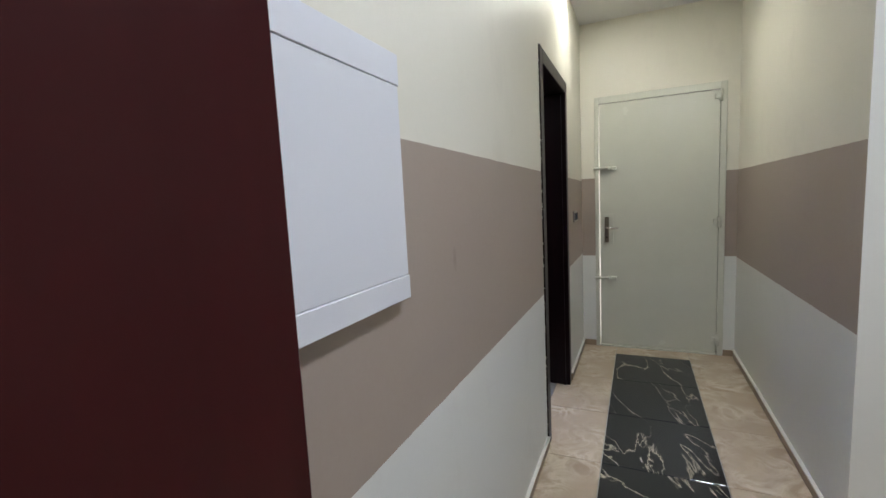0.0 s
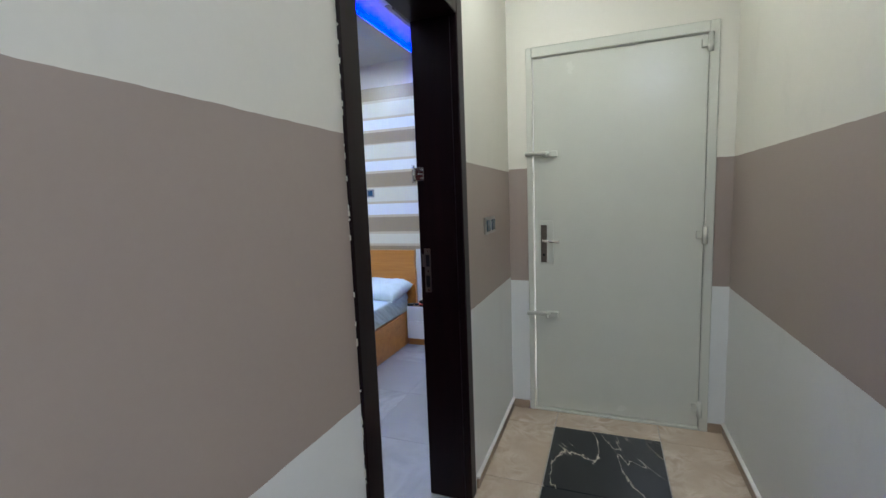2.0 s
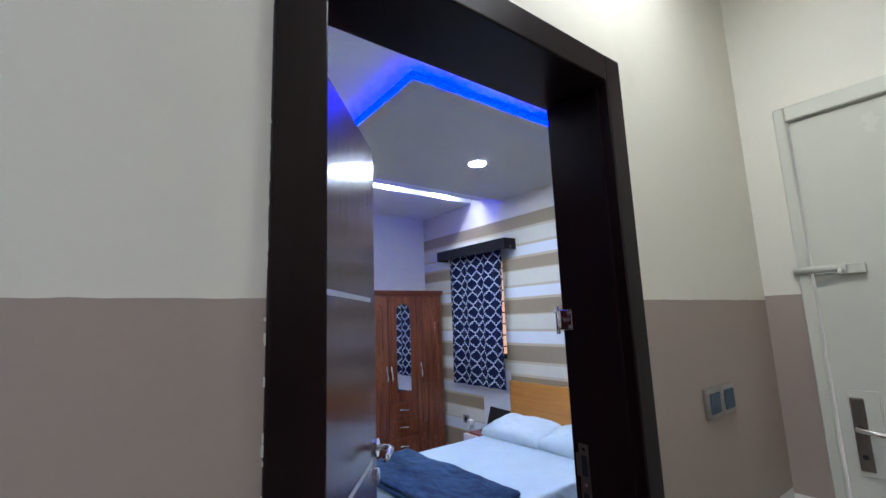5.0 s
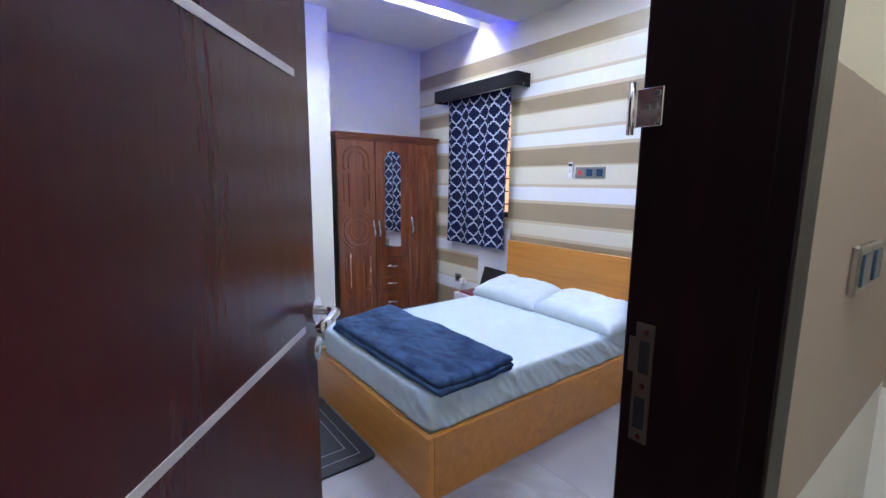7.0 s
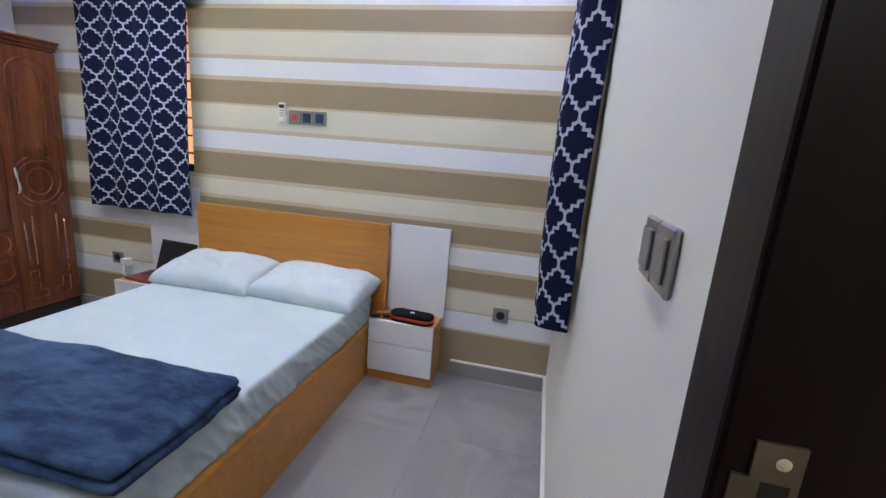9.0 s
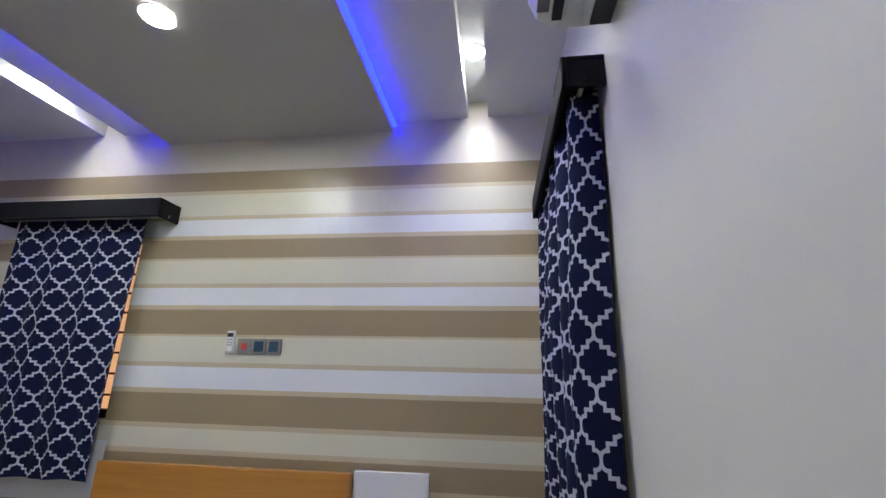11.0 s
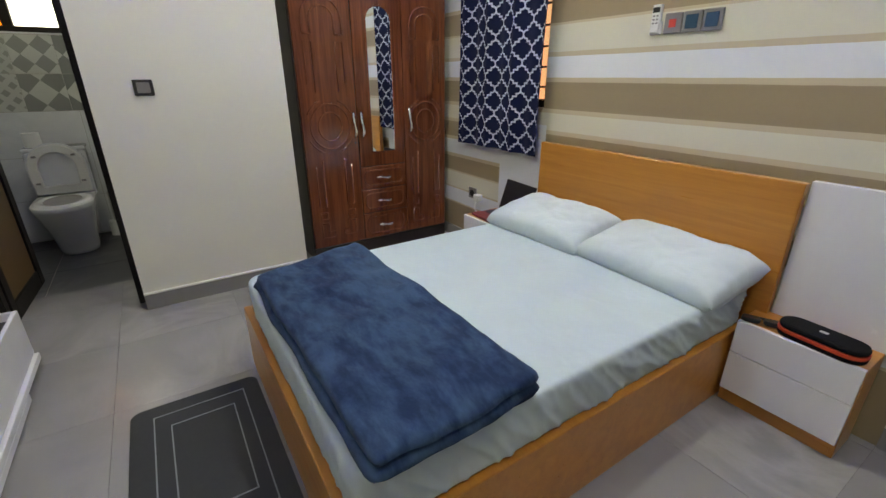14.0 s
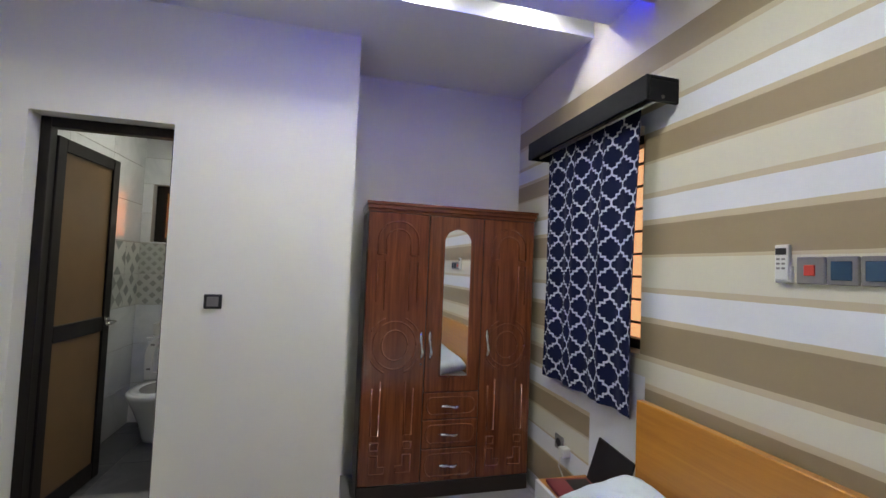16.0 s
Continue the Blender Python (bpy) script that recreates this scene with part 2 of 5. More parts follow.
def pattern_tile():
    """Grey patchwork tile: triangles, diamonds and rings that differ tile by tile."""
    n = Nodes("patchwork_tile")
    info = n.add("ShaderNodeObjectInfo")
    r = info.outputs["Random"]
    sep = n.add("ShaderNodeSeparateXYZ")
    n.link(n.tc.outputs["Object"], sep.inputs[0])
    u, v = n.math("ADD", sep.outputs["X"], sep.outputs["Y"]), sep.outputs["Z"]
    k = n.math("ADD", n.math("MULTIPLY", n.math("FLOOR", n.math("MULTIPLY", r, 4.99)), 4.0), 7.0)
    a = n.math("PINGPONG", n.math("MULTIPLY", u, k), 1.0)
    b = n.math("PINGPONG", n.math("MULTIPLY", v, k), 1.0)
    tri = n.math("GREATER_THAN", n.math("ADD", a, b), 1.0)
    dia = n.math("GREATER_THAN", n.math("ABSOLUTE", n.math("SUBTRACT", a, b)), 0.45)
    pick = n.math("GREATER_THAN", n.math("FRACT", n.math("MULTIPLY", r, 7.3)), 0.5)
    u2, v2 = n.math("ADD", u, v), n.math("SUBTRACT", u, v)
    star = n.math("GREATER_THAN", n.math("MULTIPLY", n.math("PINGPONG", n.math("MULTIPLY", u2, k), 1.0), n.math("PINGPONG", n.math("MULTIPLY", v2, k), 1.0)), 0.3)
    tri = n.mix(n.math("GREATER_THAN", n.math("FRACT", n.math("MULTIPLY", r, 13.7)), 0.55), tri, star)
    f = n.math("ADD", n.math("MULTIPLY", tri, pick), n.math("MULTIPLY", dia, n.math("SUBTRACT", 1.0, pick)))
    n.color(n.mix(f, n.mix(r, (0.62, 0.62, 0.58), (0.44, 0.45, 0.42)), n.mix(r, (0.20, 0.21, 0.20), (0.34, 0.34, 0.31))))
    return n.set(rough=0.3)


M["patchwork"] = pattern_tile()
M["espresso"] = wood("espresso_door_frame", (0.010, 0.003, 0.004), (0.005, 0.0018, 0.0025), 0.36, 2, 1.0, 0.0)
M["espresso"].node_tree.nodes["Principled BSDF"].inputs["Specular IOR Level"].default_value = 0.2
M["door_wood"] = wood("dark_red_brown_door", (0.049, 0.0088, 0.0102), (0.042, 0.0074, 0.0088), 0.21, 2, 0.5, 0.0, 0.18, 3.0)
M["lobby_door"] = wood("deep_red_door", (0.046, 0.0056, 0.0066), (0.037, 0.0045, 0.0055), 0.30, 2, 0.3, 0.0, 0.03)
M["lobby_door"].node_tree.nodes["Principled BSDF"].inputs["Specular IOR Level"].default_value = 0.2
M["groove"] = plain("pale_groove_strip", (0.42, 0.40, 0.40), 0.4)
M["ward_wood"] = wood("glossy_walnut_laminate", (0.215, 0.063, 0.025), (0.095, 0.025, 0.011), 0.17, 2, 1.1, 0.5)
M["ward_bead"] = wood("glossy_walnut_moulding", (0.23, 0.070, 0.028), (0.12, 0.033, 0.014), 0.10, 2, 1.0, 1.0)
M["ward_crown"] = wood("glossy_walnut_cornice", (0.21, 0.062, 0.026), (0.12, 0.034, 0.014), 0.14, 1, 1.0, 0.6)
M["ward_dark"] = plain("dark_wardrobe_carcass", (0.025, 0.016, 0.013), 0.35)
M["oak"] = wood("orange_oak_laminate", (0.52, 0.225, 0.040), (0.41, 0.160, 0.026), 0.30, 0, 0.8, 0.2)
M["white_lam"] = plain("white_laminate", (0.72, 0.72, 0.73), 0.25, vary=0.02)
M["steel_paint"] = plain("grey_green_door_enamel", (0.63, 0.635, 0.555), 0.25, vary=0.05, scale=4.0)
M["chrome"] = plain("brushed_chrome", (0.80, 0.79, 0.78), 0.18, 1.0, 0.05, 30)
M["bronze"] = plain("worn_bronze_plate", (0.22, 0.19, 0.16), 0.35, 0.9, 0.2, 40)
M["satin"] = plain("satin_nickel", (0.42, 0.40, 0.38), 0.35, 1.0, 0.06, 30)
M["black"] = plain("black_plastic", (0.012, 0.012, 0.014), 0.4)
M["pelmet"] = plain("black_pelmet_board", (0.004, 0.004, 0.006), 0.75, vary=0.2)
M["white_plastic"] = plain("white_plastic", (0.74, 0.74, 0.72), 0.35, vary=0.02)
M["white_metal"] = plain("white_painted_metal", (0.70, 0.71, 0.76), 0.35, vary=0.03, scale=4)
M["grey_plastic"] = plain("grey_metal_switch", (0.26, 0.25, 0.25), 0.35, 0.5, 0.08)
M["blue_switch"] = plain("dark_blue_switch", (0.03, 0.07, 0.12), 0.2)
M["red_switch"] = plain("red_rocker", (0.55, 0.06, 0.04), 0.35)
M["maroon"] = plain("maroon_laptop_deck", (0.20, 0.03, 0.035), 0.4)
M["red_zip"] = plain("red_zip_band", (0.50, 0.05, 0.02), 0.5)
M["ceramic"] = plain("white_ceramic", (0.76, 0.78, 0.80), 0.1, vary=0.02, coat=0.5)
M["win_frame"] = plain("dark_brown_window_frame", (0.010, 0.007, 0.006), 0.45)
for dull in ("pelmet", "win_frame", "door_wood"):
    M[dull].node_tree.nodes["Principled BSDF"].inputs["Specular IOR Level"].default_value = 0.28
M["rug"] = plain("charcoal_rug", (0.030, 0.032, 0.034), 0.95, vary=0.25, scale=60, bump=0.6)
M["rug_line"] = plain("pale_grey_rug_line", (0.20, 0.21, 0.22), 0.9, vary=0.2, scale=60, bump=0.5)


def fabric(name, c, weave=900.0, sheen=0.0, rough=0.85, vary=0.08, fuzzy=0.0, rumple=0.0):
    n = Nodes(name)
    f, g = n.noise(5, 4), n.noise(weave, 2)
    col = n.mix(f, dark(c, 1 - vary), dark(c, 1 + vary))
    if fuzzy:
        patch = n.ramp(n.math("ADD", n.math("MULTIPLY", n.noise(4.5, 8, 0.68, (0.8, 1.5, 1.0), 0.25), 0.75), n.math("MULTIPLY", n.noise(16, 5, 0.6, (0.7, 1.8, 1.0), 0.4), 0.25)), [(0.42, (0, 0, 0)), (0.60, (1, 1, 1))])
        col = n.mix(n.math("MULTIPLY", patch, fuzzy), col, (0.046, 0.092, 0.168))
    n.color(col)
    h = n.math("ADD", g, n.math("MULTIPLY", n.noise(40, 4), 1.0))
    if rumple:
        h = n.math("ADD", h, n.math("MULTIPLY", n.noise(7, 3, 0.5, (1.0, 1.5, 1.0), 0.8), rumple))
    n.bump(h, 0.25, 0.002)
    return n.set(rough=rough, sheen=sheen, spec=0.15)


M["sheet"] = fabric("pale_mint_sheet", (0.49, 0.575, 0.60), 500, rumple=7.0)
M["pillowcase"] = fabric("white_pillowcase", (0.56, 0.635, 0.66), 500, rumple=18.0)
M["blanket"] = fabric("navy_plush_blanket", (0.010, 0.024, 0.066), 300, 0.06, 0.9, 0.2, 0.85, 14.0)
M["case_cloth"] = fabric("black_case_cloth", (0.007, 0.007, 0.008), 700)
M["navy"] = fabric("navy_curtain_cloth", (0.0065, 0.010, 0.038), 800)
M["lattice"] = fabric("white_curtain_print", (0.50, 0.53, 0.62), 800)
M["mirror"] = plain("mirror_silver", (0.86, 0.87, 0.87), 0.03, 1.0, 0.0, 5, 0.0)


silver = M["mirror"].node_tree
for wire in list(silver.links):
    if wire.to_socket.name in ("Roughness", "Normal"):
        silver.links.remove(wire)
silver.nodes["Principled BSDF"].inputs["Roughness"].default_value = 0.01


def frosted():
    n = Nodes("bronze_frosted_glass")
    n.color(n.mix(n.noise(4, 3), (0.13, 0.074, 0.028), (0.19, 0.107, 0.043)))
    n.bump(n.noise(250, 2), 0.2, 0.002)
    return n.set(rough=0.4)


M["bath_panel"] = frosted()


def glass(name, c, rough=0.0):
    n = Nodes(name)
    n.color(c)
    n.bsdf.inputs["Transmission Weight"].default_value = 1.0
    return n.set(rough=rough)


M["amber_glass"] = glass("amber_glass", (1.0, 0.27, 0.018), 0.15)
M["clear_glass"] = glass("clear_glass", (0.95, 0.97, 0.97), 0.0)
M["lamp_down"] = glow("downlight_diffuser", (0.92, 1.0, 1.08), LAMPS["down"])
M["lamp_slot"] = glow("slot_lamp_diffuser", (0.91, 0.985, 1.05), LAMPS["slot"])
M["lamp_corr"] = glow("corridor_lamp_diffuser", (1.0, 0.955, 0.82), LAMPS["corridor"])
M["lamp_lobby"] = glow("lobby_fill_diffuser", (0.92, 0.94, 1.0), LAMPS["lobby"])
M["lamp_bath"] = glow("bath_fill_diffuser", (0.93, 1.0, 0.99), LAMPS["bath"])
for side in ("east", "west", "south"):
    M["blue_" + side] = glow("blue_led_strip_" + side, (0.0, 0.007, 1.0), LAMPS["blue_" + side], 0.02)
# glowing backdrop planes added outside the openings, in place of daylight
M["outdoor_warm"] = glow("warm_backdrop_glow", (1.0, 0.50, 0.25), 0.8)
M["outdoor_pale"] = glow("pale_backdrop_glow", (1.0, 0.93, 0.85), 3.0)
M["outdoor_door"] = glow("door_backdrop_glow", (1.0, 0.88, 0.78), 1.6)


# ---- mesh helpers ----
def box(bm, x0, y0, z0, x1, y1, z1, bevel=0.0, seg=2):
    vs = [bm.verts.new((x, y, z)) for x in (x0, x1) for y in (y0, y1) for z in (z0, z1)]
    fs = [bm.faces.new([vs[i] for i in q]) for q in ((0, 1, 3, 2), (4, 6, 7, 5), (0, 4, 5, 1), (2, 3, 7, 6), (0, 2, 6, 4), (1, 5, 7, 3))]
    if bevel:
        es = {e for f in fs for e in f.edges}
        bmesh.ops.bevel(bm, geom=list(es), offset=bevel, segments=seg, profile=0.5, affect="EDGES")
    return bm


def boxed(*args, **kw):
    return box(bmesh.new(), *args, **kw)


def ring_loft(bm, rings, cap=True, closed=True):
    rows = [[bm.verts.new(p) for p in r] for r in rings]
    n = len(rows[0])
    for a, b in zip(rows, rows[1:]):
        for i in range(n if closed else n - 1):
            j = (i + 1) % n
            bm.faces.new((a[i], a[j], b[j], b[i]))
    if cap:
        bm.faces.new(rows[0][::-1])
        bm.faces.new(rows[-1])
    return bm


def tube(bm, pts, r, seg=10, cap=True):
    """A round bar along a line of points."""
    pts = [Vector(p) for p in pts]
    rings, ref = [], None
    for i, p in enumerate(pts):
        d = (pts[min(i + 1, len(pts) - 1)] - pts[max(i - 1, 0)]).normalized()
        if ref is None:
            ref = d.orthogonal().normalized()
        ref = (ref - d * ref.dot(d)).normalized()
        s = d.cross(ref)
        rr = r(i / max(len(pts) - 1, 1)) if callable(r) else r
        rings.append([p + (ref * math.cos(a) + s * math.sin(a)) * rr for a in (2 * math.pi * k / seg for k in range(seg))])
    return ring_loft(bm, rings, cap)


def disc(bm, c, axis, r, depth, seg=28, inner=0.0):
    c, axis = Vector(c), Vector(axis).normalized()
    if not inner:
        return tube(bm, [c, c + axis * depth], r, seg)
    ref = axis.orthogonal().normalized()
    s = axis.cross(ref)
    prof = [(inner, 0), (r, 0), (r, depth * 0.7), (r - depth * 0.3, depth), (inner, depth)]
    rings = []
    for k in range(seg):
        a = 2 * math.pi * k / seg
        d = ref * math.cos(a) + s * math.sin(a)
        rings.append([c + d * q + axis * h for q, h in prof])
    rows = [[bm.verts.new(p) for p in r_] for r_ in rings]
    for i in range(seg):
        a, b = rows[i], rows[(i + 1) % seg]
        for j in range(len(prof)):
            k = (j + 1) % len(prof)
            bm.faces.new((a[j], b[j], b[k], a[k]))
    return bm


def sheet(bm, nu, nv, fn):
    """A grid of points fn(u, v), u and v from 0 to 1."""
    g = [[bm.verts.new(fn(i / nu, j / nv)) for j in range(nv + 1)] for i in range(nu + 1)]
    for i in range(nu):
        for j in range(nv):
            bm.faces.new((g[i][j], g[i + 1][j], g[i + 1][j + 1], g[i][j + 1]))
    return bm


def mesh_of(name, bm, material, smooth=False):
    bmesh.ops.recalc_face_normals(bm, faces=bm.faces[:])
    bmesh.ops.scale(bm, vec=(U, U, U), verts=bm.verts[:])
    me = bpy.data.meshes.new(name)
    bm.to_mesh(me)
    bm.free()
    me.materials.append(material)
    if smooth:
        for p in me.polygons:
            p.use_smooth = True
    return me


def part(name, bm, material, parent=None, label="", at=(0, 0, 0), smooth=False):
    ob = new(name, mesh_of(name, bm, material, smooth))
    ob.location = Vector(at) * U
    if parent:
        ob.parent = parent
    if label:
        ob["label"] = label
    return ob


def thing(name, at, label, category, group="", turn=0.0):
    ob = new(name)
    ob.location = Vector(at) * U
    ob.rotation_euler[2] = radians(turn)
    ob.empty_display_size = 0.1
    return tagged(ob, label, category, group)


def built(name, bm, material, label, category, at=(0, 0, 0), smooth=False, group="", turn=0.0):
    ob = part(name, bm, material, None, "", at, smooth)
    ob.rotation_euler[2] = radians(turn)
    return tagged(ob, label, category, group)


def structure(name, bm, material, label="", category="", smooth=False):
    return tagged(part(name, bm, material, smooth=smooth), label or name.replace("_", " "), category or name.split("_")[0], kind="structure")


# ---- structure: walls ----
bm = bmesh.new()          # wall between corridor and bedroom, with door and window openings
OY0, OY1, OTOP = DY0 - 0.055, DY1 + 0.055, DTOP + 0.055
XM = (CL + BE) / 2
EW0, EW1, EWB, EWT = 4.38, 5.20, 0.95, 2.06      # east window
x0, x1 = BE, XM
box(bm, x0, BS - 0.2, 0, x1, OY0, BTOP + 0.2)
box(bm, x0, OY0, OTOP, x1, OY1, BTOP + 0.2)
box(bm, x0, OY1, 0, x1, EW0, BTOP + 0.2)
box(bm, x0, EW0, 0, x1, EW1, EWB)
box(bm, x0, EW0, EWT, x1, EW1, BTOP + 0.2)
box(bm, x0, EW1, 0, x1, BN, BTOP + 0.2)
box(bm, x1, EW0, 0, CL, EW1, EWB)
box(bm, x1, EW0, EWT, CL, EW1, BTOP + 0.2)
box(bm, x1, EW1, 0, CL, BN, BTOP + 0.2)
structure("wall_east", bm, M["cream"], "cream painted bedroom wall with the door opening", "wall")
bm = bmesh.new()
box(bm, XM, -0.5, 0, CL, OY0, CTOP)
box(bm, XM, OY0, OTOP, CL, OY1, CTOP)
box(bm, XM, OY1, 0, CL, CEND + 0.075, CTOP)
structure("wall_corridor_left", bm, M["band_left"], "cream corridor wall with a wide taupe band", "wall")
bm = boxed(CR, RY, 0, CR + 0.15, CEND, CTOP)
structure("wall_corridor_right", bm, M["band_right"], "cream corridor wall with a wide taupe band", "wall")
structure("wall_lobby_face", boxed(CR + 0.15, RY, 0, 2.3, RY + 0.15, CTOP), M["white_wall"], "off-white wall face beside the corridor mouth", "wall")
structure("wall_lobby_pier", boxed(CR, RY - 0.004, 0, CR + 0.15, RY, CTOP), M["white_wall"], "off-white end of the corridor wall", "wall")
structure("wall_lobby_east", boxed(2.3, -0.5, 0, 2.45, RY + 0.15, CTOP), M["white_wall"], "off-white lobby wall", "wall")
bm = bmesh.new()
box(bm, CL, -0.5, 0, -0.20, -0.38, CTOP)
box(bm, -0.20, -0.5, 2.06, 0.62, -0.38, CTOP)
box(bm, 0.62, -0.5, 0, 2.3, -0.38, CTOP)
structure("wall_south_lobby", bm, M["white_wall"], "off-white lobby wall with a doorway", "wall")
bm = bmesh.new()
box(bm, -0.6, -1.7, 0, 1.0, -1.6, CTOP)
box(bm, -0.7, -1.7, 0, -0.6, -0.5, CTOP)
box(bm, 1.0, -1.7, 0, 1.1, -0.5, CTOP)
structure("wall_back_room", bm, M["white_wall"], "off-white walls of the room behind", "wall")
MD0, MD1, MDT = -0.152, 0.822, 2.183     # metal door, outside of its frame
bm = bmesh.new()
box(bm, CL, CEND, 0, MD0 + 0.015, CEND + 0.075, CTOP)
box(bm, MD1 - 0.02, CEND, 0, CR + 0.15, CEND + 0.075, CTOP)
box(bm, MD0 + 0.015, CEND, MDT - 0.02, MD1 - 0.02, CEND + 0.075, CTOP)
structure("wall_corridor_end", bm, M["band"], "cream end wall with a taupe band round the metal door", "wall")

NW0, NW1, NWB, NWT = -3.42, -2.735, 1.04, 2.06   # north window
bm = bmesh.new()
box(bm, NOOK_W - 0.18, BN, 0, NW0, BN + 0.2, BTOP + 0.2)
box(bm, NW1, BN, 0, BE + 0.18, BN + 0.2, BTOP + 0.2)
box(bm, NW0, BN, 0, NW1, BN + 0.2, NWB)
box(bm, NW0, BN, NWT, NW1, BN + 0.2, BTOP + 0.2)
structure("wall_north", bm, M["stripes"], "headboard wall painted in tan, cream and white stripes", "wall")
BY0, BY1, BYT = 2.585, 3.205, 2.06     # bathroom door opening
bm = bmesh.new()
box(bm, BW - 0.16, BS - 0.2, 0, BW, BY0, BTOP + 0.2)
box(bm, BW - 0.16, BY0, BYT, BW, BY1, BTOP + 0.2)
box(bm, BW - 0.16, BY1, 0, BW, NOOK_S, BTOP + 0.2)
structure("wall_west", bm, M["cream"], "cream bedroom wall with the bathroom doorway", "wall")
structure("wall_nook_west", boxed(NOOK_W - 0.18, NOOK_S - 0.16, 0, NOOK_W, BN, BTOP + 0.2), M["cream"], "cream back wall of the wardrobe nook", "wall")
structure("wall_nook_south", boxed(NOOK_W, NOOK_S - 0.16, 0, BW - 0.16, NOOK_S, BTOP + 0.2), M["cream"], "cream side wall of the wardrobe nook", "wall")
structure("wall_south", boxed(BW, BS - 0.2, 0, BE, BS, BTOP + 0.2), M["cream"], "cream bedroom wall", "wall")
BX, BATH_S, BATH_N = -5.30, 2.44, 3.55    # bathroom
bm = bmesh.new()
WY0, WY1, WZ0, WZ1 = 2.52, 3.06, 1.50, 2.0
box(bm, BX - 0.18, BATH_S - 0.15, 0, BX, WY0, 2.7)
box(bm, BX - 0.18, WY1, 0, BX, BATH_N + 0.15, 2.7)
box(bm, BX - 0.18, WY0, 0, BX, WY1, WZ0)
box(bm, BX - 0.18, WY0, WZ1, BX, WY1, 2.7)
wall_bath_west = structure("wall_bath_west", bm, M["grout"], "tiled bathroom wall with a small window", "wall")
wall_bath_south = structure("wall_bath_south", boxed(BX, BATH_S - 0.15, 0, BW - 0.16, BATH_S, 2.7), M["grout"], "tiled bathroom side wall", "wall")
structure("wall_bath_north", boxed(BX, BATH_N, 0, BW - 0.16, BATH_N + 0.15, 2.7), M["white_tile"], "tiled bathroom side wall", "wall")

# ---- structure: floors ----
floor_corridor = structure("floor_corridor", boxed(-0.7, -1.7, -0.12, 2.45, CEND + 0.3, -0.006), M["grout"], "marble tiled corridor floor with a black inlay", "floor")
floor_bedroom = structure("floor_bedroom", boxed(NOOK_W - 0.2, BS - 0.2, -0.12, XM - 0.0, BN + 0.2, -0.007), M["grey_grout"], "grey tiled bedroom floor", "floor")
floor_bath = structure("floor_bath", boxed(BX - 0.2, BATH_S - 0.15, -0.119, BW - 0.10, BATH_N + 0.15, -0.0065), M["grout"], "dark tiled bathroom floor", "floor")

# ---- structure: ceilings ----
structure("ceiling_corridor", boxed(-0.7, -1.7, CTOP, 2.45, CEND + 0.075, CTOP + 0.12), M["ceiling"], "white corridor ceiling", "ceiling")
SLOTS = ((-3.15, -3.015), (-0.893, -0.783))
bm = bmesh.new()
xs = [NOOK_W, SLOTS[0][0], SLOTS[0][1], SLOTS[1][0], SLOTS[1][1], BE]
for x0, x1 in ((xs[0], xs[1]), (xs[2], xs[3]), (xs[4], xs[5])):
    box(bm, x0, BS, BTOP, x1, BN, BTOP + 0.10)
for x0, x1 in SLOTS:
    box(bm, x0, BS, BTOP, x1, 2.75, BTOP + 0.10)
box(bm, NOOK_W, BS, BTOP + 0.10, BE, BN, BTOP + 0.16)
structure("ceiling_bedroom", bm, M["ceiling"], "white ceiling with two recessed light slots", "ceiling")
structure("ceiling_bath", boxed(BX, BATH_S, 2.45, BW - 0.16, BATH_N, 2.55), M["ceiling"], "white bathroom ceiling", "ceiling")
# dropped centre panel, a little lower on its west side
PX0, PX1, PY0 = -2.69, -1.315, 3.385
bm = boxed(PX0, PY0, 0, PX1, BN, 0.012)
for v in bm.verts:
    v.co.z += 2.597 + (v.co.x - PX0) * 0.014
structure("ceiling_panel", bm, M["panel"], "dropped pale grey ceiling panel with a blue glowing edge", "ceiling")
strip = thing("led_strip", (0, 0, 0), "blue glowing strip lights on top of the ceiling panel's edge", "strip light")


def panel_z(x):
    return 2.609 + (x - PX0) * 0.014


def led(x0, y0, x1, y1, side):
    b = boxed(x0, y0, 0.001, x1, y1, 0.010)
    for v in b.verts:
        v.co.z += panel_z(v.co.x)
    part("light_strip", b, M["blue_" + side], strip)


led(PX1 + 0.001, PY0, PX1 + 0.026, BN - 0.02, "east")
led(PX0 + 0.012, PY0 + 0.03, PX0 + 0.030, BN - 0.02, "west")
led(PX0 + 0.03, PY0 - 0.026, PX1 + 0.026, PY0 - 0.001, "south")

# ---- lamps ----


def downlight(name, x, y, z, r, material, label, group=""):
    t = thing(name, (x, y, z), label, "ceiling lamp", group)
    part("rim", disc(bmesh.new(), (0, 0, 0), (0, 0, -1), r + 0.004, 0.006, 32, r - 0.003), M["white_plastic"], t, smooth=False)
    part("diffuser", disc(bmesh.new(), (0, 0, 0), (0, 0, -1), r - 0.004, 0.005, 32), material, t)
    return t


